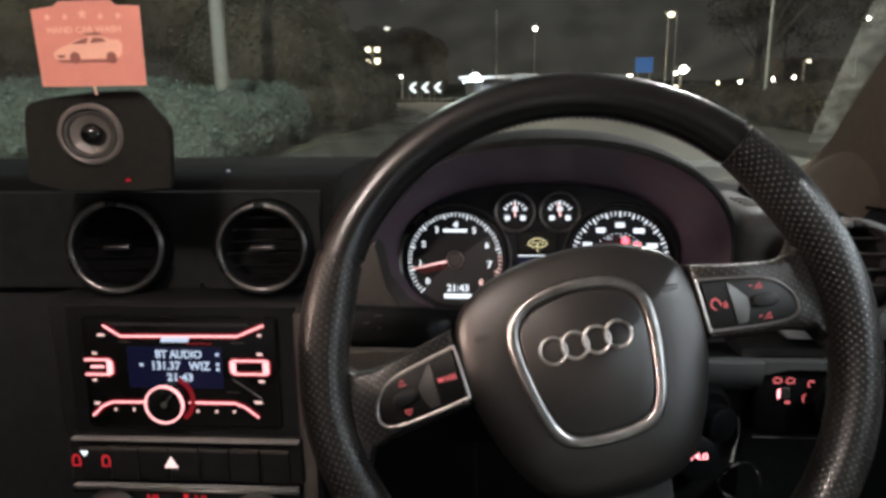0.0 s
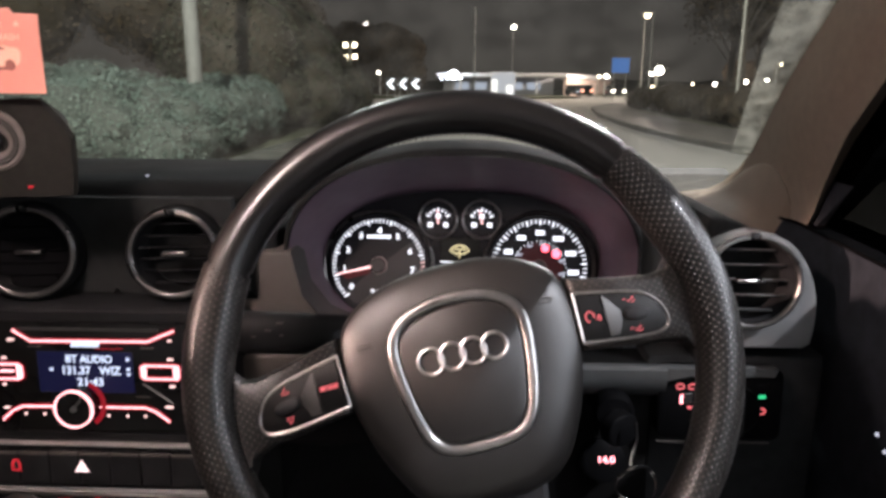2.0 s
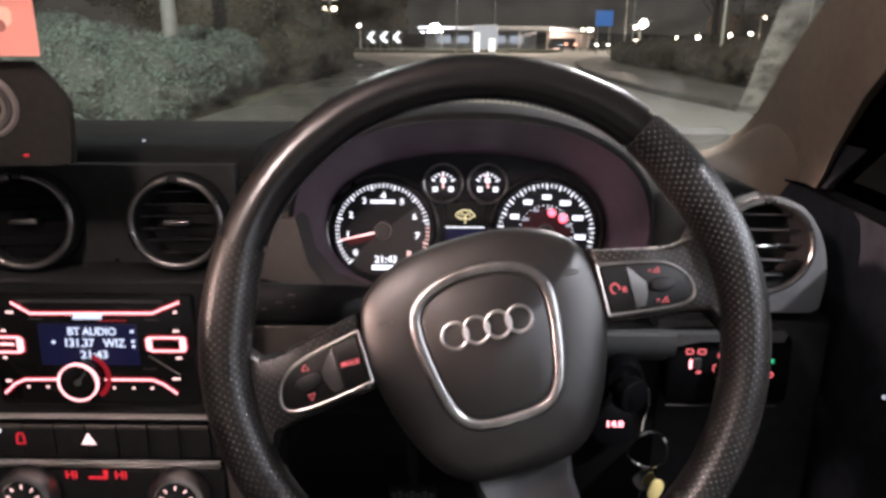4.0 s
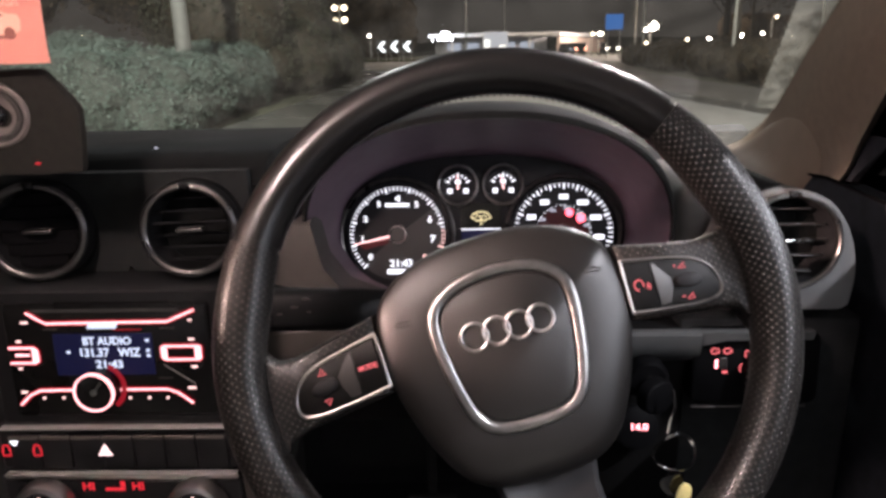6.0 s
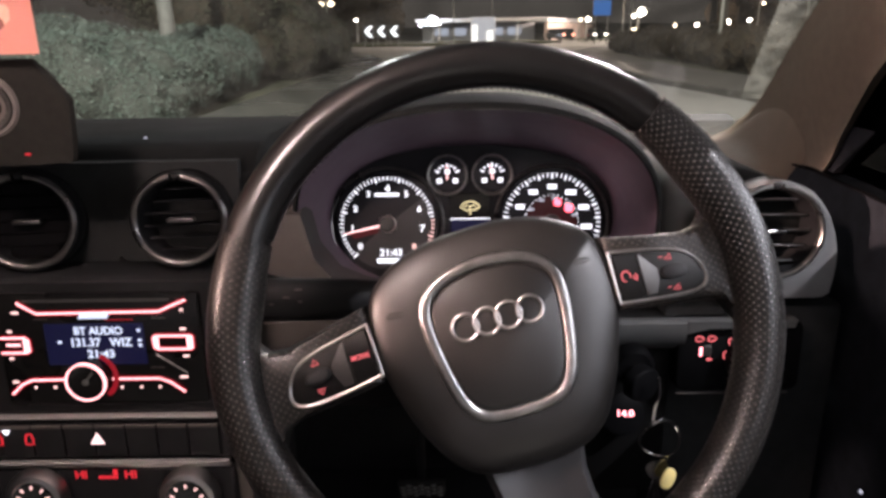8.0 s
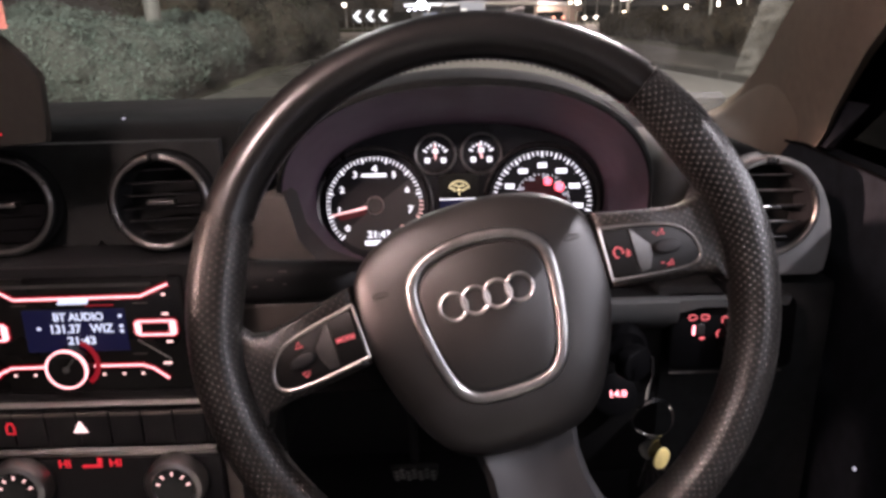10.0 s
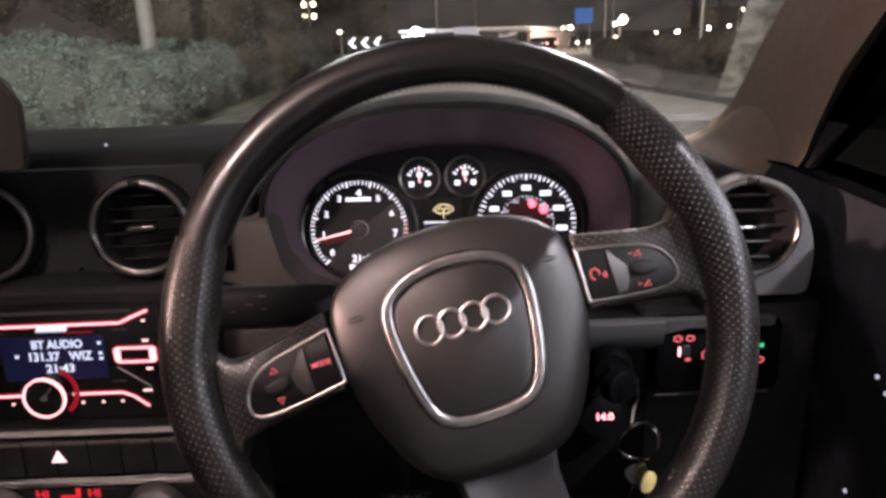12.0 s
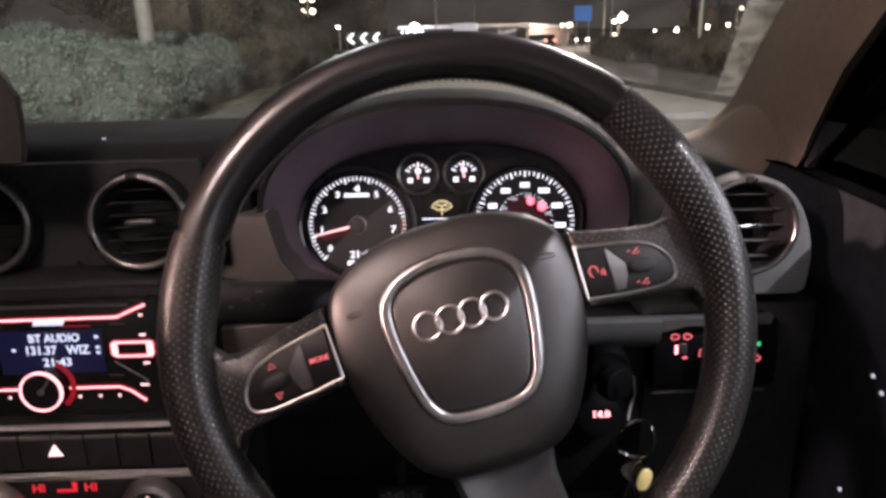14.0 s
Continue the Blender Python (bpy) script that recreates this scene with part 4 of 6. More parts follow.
def a_pillar():
    left = [(0.300, 1.082, 0.975), (0.345, 1.078, 0.999), (0.379, 1.070, 1.004), (0.3925, 1.048, 1.017), (0.3965, 1.00, 1.045), (0.394, 0.962, 1.068), (0.382, 0.905, 1.103), (0.370, 0.848, 1.139), (0.359, 0.78, 1.181), (0.329, 0.52, 1.338), (0.305, 0.30, 1.475)]
    right = [(0.392, 0.86, 0.940), (0.391, 0.83, 0.955), (0.390, 0.81, 0.970), (0.388, 0.797, 0.986), (0.386, 0.780, 1.006), (0.385, 0.765, 1.022), (0.381, 0.745, 1.051), (0.372, 0.710, 1.085), (0.365, 0.683, 1.109), (0.338, 0.47, 1.285), (0.325, 0.28, 1.44)]
    out = Vector((-0.45, -0.75, 0.35)).normalized()
    bm = bmesh.new()
    rows = []
    for a, b in zip(left, right):
        a, b = Vector(a), Vector(b)
        row = []
        for i in range(9):
            k = i / 8
            row.append(bm.verts.new(a.lerp(b, k) + out * 0.012 * math.sin(math.pi * k) ** 1.6))
        for i in range(1, -1, -1):
            row.append(bm.verts.new(a.lerp(b, i) + Vector((0.030, 0.035, -0.008))))
        rows.append(row)
    n = len(rows[0])
    for p, q in zip(rows, rows[1:]):
        for i in range(n):
            bm.faces.new((p[i], p[(i + 1) % n], q[(i + 1) % n], q[i]))
    bm.faces.new(rows[0])
    bm.faces.new(rows[-1][::-1])
    pil = tagged(part("windscreen_pillar", bm, M_PILLAR), "brown-grey fabric trimmed windscreen pillar", "pillar", "", "structure")

    def skin(s, k, lift):
        i = min(int(s), len(left) - 2)
        f = s - i
        a = Vector(left[i]).lerp(Vector(left[i + 1]), f)
        b = Vector(right[i]).lerp(Vector(right[i + 1]), f)
        return a.lerp(b, k) + out * (0.012 * math.sin(math.pi * k) ** 1.6 + lift)
    # moulded cover over the pillar's foot, with a rounded head
    bm = bmesh.new()
    head = ((0.06, 3.4), (0.11, 4.2), (0.17, 4.75), (0.25, 5.05), (0.36, 5.2), (0.50, 5.2), (0.62, 5.05), (0.72, 4.75), (0.80, 4.2), (0.85, 3.4))
    rows = []
    for e, lift in ((0.0, 0.0025), (0.2, 0.003), (0.4, 0.003), (0.6, 0.003), (0.8, 0.003), (0.93, 0.0028), (0.985, 0.0015), (1.0, -0.003)):
        rows.append([bm.verts.new(skin(s * e, 0.5 + (k - 0.5) * (1.0 if e < 1 else 1.01), lift if 0 < j < len(head) - 1 else lift * 0.3 - 0.002)) for j, (k, s) in enumerate(head)])
    for p, q in zip(rows, rows[1:]):
        for i in range(len(head) - 1):
            bm.faces.new((p[i], p[i + 1], q[i + 1], q[i]))
    part("lower_cover", bm, M_PILLARCOVER, pil, "smooth brown lower pillar cover")


a_pillar()


# ---- dashboard ----
def dash():
    holder = empty("dashboard", Matrix(), "black soft-touch car dashboard", "dashboard", "", "structure")
    # upper pad, one moulding across the car
    prof = [(1.16, 0.97), (1.12, 1.020), (1.00, 1.050), (0.85, 1.062), (0.72, 1.064), (0.675, 1.058), (0.655, 1.040), (0.652, 0.965), (0.70, 0.93), (1.0, 0.90)]
    to = Matrix(((0, 0, 1, 0), (1, 0, 0, 0), (0, 1, 0, 0), (0, 0, 0, 1)))
    part("upper_pad", slab(prof, XL + 0.02, -0.175, 0.0, to), M_DASHTOP, holder)
    prof2 = [(1.16, 0.95), (1.12, 0.990), (1.00, 1.015), (0.90, 1.022), (0.84, 1.020), (0.825, 1.005), (0.825, 0.90), (1.0, 0.90)]
    # band added over the pad's front; its paler base imitates haze
    for x0, x1, cx in ((XL + 0.03, -0.298, -0.3635), (-0.298, -0.186, -0.2322)):
        part("vent_haze_band", holed([(x0, 0.963), (x1, 0.963), (x1, 1.052), (x0, 1.052)], cx, 1.006, 0.0405, 0, 0.010, 0.0, pose(0, 0.656, 0, 90, 0, 0)), M_FASCIAHAZE, holder, "added band round the vents, paler to hold the haze there")
    part("driver_pad", slab(prof2, -0.175, 0.262, 0.0, to), M_SOFT, holder)
    # lower dash, passenger side and behind the console
    part("lower_panel", box(bmesh.new(), (-0.64, 0.78, 0.79), (0.88, 0.26, 0.34), 0.02, 2), M_SOFT, holder)
    # panel left of the instruments
    pl = [(-0.205, 0.998), (-0.142, 0.998), (-0.134, 0.957), (-0.115, 0.931), (-0.085, 0.918), (-0.02, 0.905), (-0.02, 0.896), (-0.094, 0.904), (-0.130, 0.930), (-0.205, 0.945)]
    part("side_trim", slab(pl, 0, 0.05, 0.003, pose(0, 0.72, 0, 90, 0, 0)), M_GREYPL, holder)
    # fillets either side of the instruments
    part("side_fillet", box(bmesh.new(), (-0.192, 0.76, 1.005), (0.07, 0.16, 0.05), 0.015, 3), M_SOFT, holder)
    part("side_fillet", box(bmesh.new(), (0.228, 0.79, 0.985), (0.062, 0.17, 0.072), 0.020, 4), M_GREYPL, holder, "grey fillet beside the instruments")
    for i in range(4):
        y = 0.748 + 0.014 * i
        part("demister_slot", box(bmesh.new(), (0.2285, y + 0.005, 1.0212), (0.016, 0.006, 0.0016), 0.0005, 1), M_GLOSSBLK, holder, "black demister slot")
        part("demister_slat", sweep([(0.2205, y, 1.0218), (0.2285, y - 0.0015, 1.0230), (0.2365, y, 1.0218)], 0.0014, 0.001, 6), M_TRIM, holder, "pale demister slat")
    part("outer_knee_panel", box(bmesh.new(), (0.285, 0.70, 0.75), (0.17, 0.05, 0.30), 0.006, 2), M_SOFT, holder)
    # knee panels under the wheel, near black in colour for the shade there
    kn = [(0.05, 0.72), (0.05, 0.890), (0.12, 0.890), (0.207, 0.890), (0.207, 0.70), (0.09, 0.70)]
    kl = [(-0.195, 0.80), (-0.195, 0.895), (-0.05, 0.900), (0.05, 0.901), (0.05, 0.80)]
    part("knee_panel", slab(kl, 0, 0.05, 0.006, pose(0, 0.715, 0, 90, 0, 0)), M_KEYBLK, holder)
    cs = rounded([(-0.199, 0.9005), (-0.199, 0.872), (-0.188, 0.858), (-0.168, 0.850), (-0.145, 0.866), (-0.09, 0.876), (0.0, 0.878), (0.0, 0.9005)], 1)
    part("column_trim", slab(cs, 0, 0.05, 0.006, pose(0, 0.712, 0, 90, 0, 0)), M_GREYPL, holder)
    kg = [(0.658, 0.8965), (0.650, 0.8965), (0.6475, 0.8945), (0.6470, 0.885), (0.6500, 0.875), (0.657, 0.866), (0.668, 0.860), (0.668, 0.866), (0.660, 0.874)]
    part("knee_trim", slab(kg, 0.10, 0.2125, 0.0, to), M_KNEE, holder, "grey knee trim curving under the column")
    ks = rounded([(0.2122, 0.8965), (0.314, 0.8965), (0.312, 0.889), (0.232, 0.889), (0.2122, 0.884)], 0)
    part("knee_trim", slab(ks, 0.04, 0.05, 0.002, pose(0, 0.6975, 0, 90, 0, 0)), M_KNEE, holder)
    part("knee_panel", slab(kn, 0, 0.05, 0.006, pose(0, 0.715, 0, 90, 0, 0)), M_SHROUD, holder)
    # moulding round the outer vent
    ve = rounded([(0.233, 0.985), (0.241, 1.006), (0.260, 1.020), (0.2825, 1.024), (0.305, 1.020), (0.322, 1.011), (0.340, 0.985), (0.3485, 0.952), (0.3470, 0.926), (0.3445, 0.9125), (0.342, 0.9125), (0.27, 0.9125), (0.225, 0.9125), (0.225, 0.95)], 1)
    part("end_moulding", holed(ve, 0.2825, 0.9795, 0.0405, 0.044, 0.06, 0.003, pose(0, 0.72, 0, 90, 0, 0)), M_ENDCAP, holder)
    part("end_cover", slab(rounded([(0.250, 1.000), (0.251, 1.030), (0.262, 1.033), (0.283, 1.026), (0.306, 1.014), (0.330, 1.002), (0.345, 0.985), (0.352, 0.95), (0.346, 0.915), (0.250, 0.915)], 1), 0, 0.175, 0.008, pose(0, 0.86, 0, 90, 0, 0)), M_DASHTOP, holder, "black end of the dashboard top")


dash()


def console():
    holder = empty("centre_console", Matrix(), "black centre console with aluminium edging", "centre console", "", "structure")
    face = rounded([(-0.425, 0.60), (-0.425, 0.962), (-0.190, 0.962), (-0.190, 0.60)], 0)
    part("housing", slab(face, 0, 0.16, 0.006, pose(0, 0.766, 0, 90, 0, 0)), M_SATIN, holder)
    part("edge_trim", slab(rrect(-0.2010, 0.62, -0.1880, 0.9565, 0.003), 0, 0.02, 0.002, pose(0, 0.617, 0, 90, 0, 0)), M_GREYPL, holder, "grey plastic edge trim")


console()


# ---- air vents ----
def vent(x, y, z, r, turn, slats, label, ring=M_VENTRING, slat=M_DARKPL, shut=False):
    holder = empty("air_vent", facing(x, y, z, 6, turn), label, "air vent", "round air vents")
    part("barrel", lathe([(r * 0.93, -0.09), (r * 1.12, -0.03), (r * 1.08, -0.012), (r * 1.02, -0.002), (r * 0.96, 0.0), (r * 0.88, -0.01), (r * 0.88, -0.045), (0, -0.045)], 48), M_SATIN, holder)
    if x < 0:
        part("pod", lathe([(r * 1.05, -0.012), (r * 1.11, -0.015), (r * 1.18, -0.024), (r * 1.24, -0.042), (r * 1.27, -0.075)], 48), M_POD, holder, "soft moulded pod round the vent")
    pts = []
    for i in range(61):
        a = math.radians(97 + 346 * i / 60)
        pts.append((r * 0.985 * math.cos(a), r * 0.985 * math.sin(a), 0.0025))
    part("trim_ring", sweep(pts, 0.0034 if x < 0 else 0.0027, 0.0032, 10), ring, holder, "satin chrome trim ring")
    part("ring_tab", box(bmesh.new(), (0, r * 0.985, 0.001), (r * 0.2, 0.006, 0.006), 0.0015, 1), M_SATIN, holder)
    for i in range(slats):
        yy = (i - (slats - 1) / 2) * (1.66 * r / slats)
        w = 2 * math.sqrt(max(0.0, (r * 0.86) ** 2 - yy * yy))
        part("slat", box(bmesh.new(), (0, yy, -0.009), (w, 1.6 * r / slats, 0.0016) if shut else (w, 0.0013, 0.007), 0.0005, 1), slat, holder)
    part("tab", box(bmesh.new(), (0, 0.0, -0.003), (r * 0.58, 0.0035, 0.010), 0.001, 2), M_CHROME if x > 0 else M_VENTRING, holder, "thin chrome adjuster bar")
    return holder


vent(-0.3635, 0.625, 1.006, 0.0395, 8, 6, "closed round air vent with satin chrome ring", M_VENTRING, M_KEYBLK, True)
vent(-0.2322, 0.624, 1.006, 0.0375, 6, 6, "open round air vent with satin chrome ring and black slats", M_VENTRING, M_SATIN)
vent(0.2825, 0.655, 0.9795, 0.0418, -3, 5, "round outer air vent with satin chrome ring and black slats", M_PANELEDGE, M_SLAT)


# ---- instrument binnacle and dials ----
def ellipse_ring(cx, cz, w, up, dn, n=72):
    out = []
    for i in range(n):
        a = 2 * math.pi * i / n
        c, s = math.cos(a), math.sin(a)
        e = 0.86
        px = math.copysign(abs(c) ** e, c) * w
        pz = math.copysign(abs(s) ** e, s) * (up if s > 0 else dn)
        out.append((cx + px, cz + pz))
    return out


def binnacle():
    holder = empty("instrument_binnacle", Matrix(), "arched plastic instrument hood behind the steering wheel", "instrument hood")
    lip = ellipse_ring(0.020, 0.985, 0.166, 0.103, 0.098)
    face = ellipse_ring(0.019, 0.962, 0.150, 0.072, 0.075)
    bm = bmesh.new()
    rows = []
    for k in (0.0, 0.06, 0.35, 0.7, 1.0):
        y = 0.68 + k * 0.108
        rows.append([bm.verts.new((a[0] + (b[0] - a[0]) * k, y + 0.18 * k * (a[1] - 0.96), a[1] + (b[1] - a[1]) * k)) for a, b in zip(lip, face)])
    n = len(lip)
    for p, q in zip(rows, rows[1:]):
        for i in range(n):
            bm.faces.new((p[i], p[(i + 1) % n], q[(i + 1) % n], q[i]))
    part("inner_funnel", bm, M_FUNNEL, holder, "grey inner surround, tinted mauve for the dials' red glow")
    bm = bmesh.new()
    rows = []
    for gr, more, y in ((0.0, 0.0, 0.681), (0.0015, 0.0, 0.677), (0.004, 0.003, 0.678), (0.0055, 0.006, 0.686), (0.006, 0.0075, 0.705), (0.005, 0.006, 0.735), (0.001, 0.0, 0.80)):
        ring = []
        for i, a in enumerate(lip):
            dx, dz = a[0] - 0.02, a[1] - 0.985
            d = math.hypot(dx, dz)
            grow = gr + more * max(0.0, dz / d) ** 0.8
            ring.append(bm.verts.new((a[0] + dx / d * grow, y, a[1] + dz / d * grow)))
        rows.append(ring)
    for p, q in zip(rows, rows[1:]):
        for i in range(n):
            bm.faces.new((p[i], p[(i + 1) % n], q[(i + 1) % n], q[i]))
    part("hood", bm, M_HOOD, holder, "black soft hood")


binnacle()


def dials():
    cl = empty("instrument_cluster", facing(0.017, 0.777, 0.958, 14), "lit instrument cluster with two large and two small dials", "instrument cluster")
    out = [(x, z) for x, z in ellipse_ring(0, 0.012, 0.164, 0.078, 0.085)]
    part("face_plate", slab(out, -0.02, -0.004), M_DIAL, cl)

    def ringlet(cx, cy, r, w, name, material, lab=""):
        pts = [(cx + r * math.cos(2 * math.pi * i / 64), cy + r * math.sin(2 * math.pi * i / 64), 0.0) for i in range(64)]
        return part(name, sweep(pts, w, w * 1.4, 8, True), material, cl, lab)

    def ticks(cx, cy, r, a0, a1, n, long_every, lit, hot=None, name="scale"):
        bm, bm2 = bmesh.new(), bmesh.new()
        for i in range(n + 1):
            a = a0 + (a1 - a0) * i / n
            ln = 0.0060 if i % long_every == 0 else 0.0042
            w = 0.0017 if i % long_every == 0 else 0.0012
            rr = r - ln / 2
            bar((cx + rr * math.cos(radians(a)), cy + rr * math.sin(radians(a)), 0.0015), (ln, w, 0.0006), None, a, bm2 if hot and i >= hot else bm)
        part(name, bm, lit, cl, "", False)
        if hot:
            part("redline", bm2, E_PINK, cl, "pinkish red-line marks", False)

    # rev counter
    cx, cy = -0.089, 0.0
    part("rev_counter_disc", lathe([(0, -0.002), (0.056, -0.002), (0.056, -0.004)], 48, pose(cx, cy, 0)), M_DIAL, cl)
    ringlet(cx, cy, 0.0600, 0.0018, "dial_rim", M_VENTRING, "satin metal dial rim")
    gs = [(cx, cy)] + [(cx + 0.049 * math.cos(radians(a)), cy + 0.049 * math.sin(radians(a))) for a in range(-140, 38, 8)]
    part("grey_sector", slab(gs, -0.0018, -0.0008), M_DIALGREY, cl, "", False)
    ticks(cx, cy, 0.0510, 224, -46, 54, 6, E_WHITE, 44, "rev_scale")
    for k in range(9):
        a = radians(219 - 32.5 * k)
        words("numeral", str(k), 0.0105 if k in (4, 7) else 0.0088, E_WHITE if k < 8 else E_PINK, cl, pose(cx + 0.0378 * math.cos(a), cy + 0.0378 * math.sin(a), 0.001), "", 1.1)
    part("unit_bar", bar((cx, cy + 0.0315, 0.001), (0.026, 0.0034, 0.0004)), E_WHITE, cl, "", False)
    words("clock", "21:43", 0.0105, E_WHITE, cl, pose(cx + 0.0035, cy - 0.031, 0.001), "", 1.05)
    part("date_bar", bar((cx + 0.0035, cy - 0.0395, 0.001), (0.030, 0.0048, 0.0004)), E_WHITE, cl, "", False)
    nd = [(-0.004, -0.0014), (0.047, -0.0006), (0.047, 0.0006), (-0.004, 0.0014)]
    part("rev_needle", slab(nd, 0.0045, 0.0055, 0, pose(cx, cy, 0, 0, 0, 192.5)), E_NEEDLE, cl, "glowing red needle", False)
    # emissive sliver imitates the needle's red light falling on the dial
    part("needle_glow", slab([(0.008, -0.001), (0.044, -0.0005), (0.038, 0.0075), (0.012, 0.0070)], -0.0006, -0.0002, 0, pose(cx, cy, 0, 0, 0, 192.5)), E_REDDIM, cl, "dim red glow on the dial under the needle", False)
    part("needle_hub", lathe([(0.0085, 0.001), (0.0085, 0.006), (0.0072, 0.0075), (0, 0.0078)], 24, pose(cx, cy, 0)), M_DARKPL, cl)
    ringlet(cx, cy, 0.0088, 0.0006, "hub_ring", M_SATINCH)
    # speedometer
    cx = 0.087
    part("speedometer_disc", lathe([(0, -0.002), (0.056, -0.002), (0.056, -0.004)], 48, pose(cx, cy, 0)), M_DIAL, cl)
    ringlet(cx, cy, 0.0600, 0.0018, "dial_rim", M_VENTRING, "satin metal dial rim")
    ticks(cx, cy, 0.0520, 224, -46, 48, 3, E_WHITE, None, "speed_scale")
    for k in range(9):
        a = radians(219 - 32.5 * k)
        part("speed_figure", bar((cx + 0.0375 * math.cos(a), cy + 0.0375 * math.sin(a), 0.001), (0.0095 if k < 5 else 0.0115, 0.0050, 0.0004)), E_WHITE, cl, "", False)
    bm = bmesh.new()
    for k in range(27):
        a = radians(222 - 9.7 * k)
        bar((cx + 0.0285 * math.cos(a), cy + 0.0285 * math.sin(a), 0.001), (0.0012, 0.0012, 0.0004), None, 0, bm)
    part("inner_scale", bm, E_WHITE, cl, "", False)
    for k in range(2, 8):
        a = radians(214 - 33 * k)
        part("inner_figure", bar((cx + 0.0255 * math.cos(a), cy + 0.0255 * math.sin(a), 0.001), (0.0062, 0.0028, 0.0004)), E_DIM, cl, "", False)
    part("speed_needle", slab(nd, 0.0045, 0.0055, 0, pose(cx, cy, 0, 0, 0, 222)), E_NEEDLE, cl, "glowing red needle", False)
    part("needle_hub", lathe([(0.0085, 0.001), (0.0085, 0.006), (0.0072, 0.0075), (0, 0.0078)], 24, pose(cx, cy, 0)), M_DARKPL, cl)
    # spill of the warning lights, made as a faintly glowing disc
    rs = [(cx + 0.027 * math.cos(radians(a)), cy + 0.027 * math.sin(radians(a))) for a in range(0, 360, 12)]
    part("red_field", slab(rs, -0.0018, -0.001), E_FIELD, cl, "dim glowing disc for the warning lights' red spill", False)
    for dx, dy, rr in ((0.0065, 0.0205, 0.0040), (0.0185, 0.0145, 0.0046)):
        part("warning_light", lathe([(rr, 0.0), (rr, 0.0016), (0, 0.0018)], 18, pose(cx + dx, cy + dy, 0)), E_WARN, cl, "bright red warning symbol")
    # two small gauges
    for cx, ang in ((-0.024, 92), (0.024, 100)):
        cy = 0.0515
        part("gauge_disc", lathe([(0, -0.001), (0.0195, -0.001), (0.0195, -0.004)], 36, pose(cx, cy, 0)), M_DIAL, cl)
        ringlet(cx, cy, 0.0208, 0.0013, "gauge_rim", M_SATINCH, "thin metal gauge rim")
        bm = bmesh.new()
        for k in range(7):
            a = 25 + 130 * k / 6
            ln = 0.0045 if k % 3 == 0 else 0.0026
            bar((cx + 0.0118 * math.cos(radians(a)), cy + 0.0112 * math.sin(radians(a)) - 0.001, 0.001), (ln, 0.0018, 0.0005), None, a, bm)
        part("gauge_scale", bm, E_WHITE, cl, "", False)
        for dx in (-0.0085, 0.0085):
            part("gauge_symbol", bar((cx + dx, cy - 0.0062, 0.001), (0.0052, 0.0050, 0.0004)), E_WHITE, cl, "", False)
        part("gauge_mark", bar((cx, cy + 0.0035, 0.001), (0.0055, 0.0046, 0.0004)), E_WHITE, cl, "", False)
        gn = [(-0.002, -0.0009), (0.0135, -0.0005), (0.0135, 0.0005), (-0.002, 0.0009)]
        part("gauge_needle", slab(gn, 0.003, 0.0036, 0, pose(cx, cy - 0.003, 0, 0, 0, ang)), E_NEEDLE, cl, "glowing red needle", False)
    # display between the dials
    part("display", box(bmesh.new(), (0.0, 0.008, -0.0015), (0.043, 0.048, 0.002), 0.0008, 1), M_GLOSSBLK, cl)
    part("display_lower", box(bmesh.new(), (0.0, -0.006, -0.0002), (0.041, 0.018, 0.0006), 0, 1), E_BLUE, cl, "dim blue lower field", False)
    part("display_line", bar((0.0, 0.0045, 0.0004), (0.042, 0.0012, 0.0004)), E_WHITE, cl, "", False)
    fan = []
    for i in range(9):
        a = radians(150 - 120 * i / 8)
        fan.append((0.0125 * math.cos(a) * 0.98, 0.0012 + 0.0118 * math.sin(a)))
    inner = [(0.0042 * math.cos(radians(a)), 0.0018 + 0.003 * math.sin(radians(a))) for a in (30, 90, 150)]
    bm = bmesh.new()
    outl = fan + inner
    sweep([(x, y + 0.010, 0.0008) for x, y in outl], 0.0008, 0.0003, 6, True, bm)
    sweep([(0, 0.0085, 0.0008), (0, 0.0175, 0.0008)], 0.0007, 0.0003, 6, False, bm)
    sweep([(0, 0.0175, 0.0008), (-0.004, 0.0195, 0.0008), (-0.006, 0.017, 0.0008)], 0.0007, 0.0003, 6, False, bm)
    sweep([(0, 0.0175, 0.0008), (0.004, 0.0195, 0.0008), (0.006, 0.017, 0.0008)], 0.0007, 0.0003, 6, False, bm)
    part("washer_symbol", bm, E_AMBER, cl, "pale amber washer warning symbol")


dials()


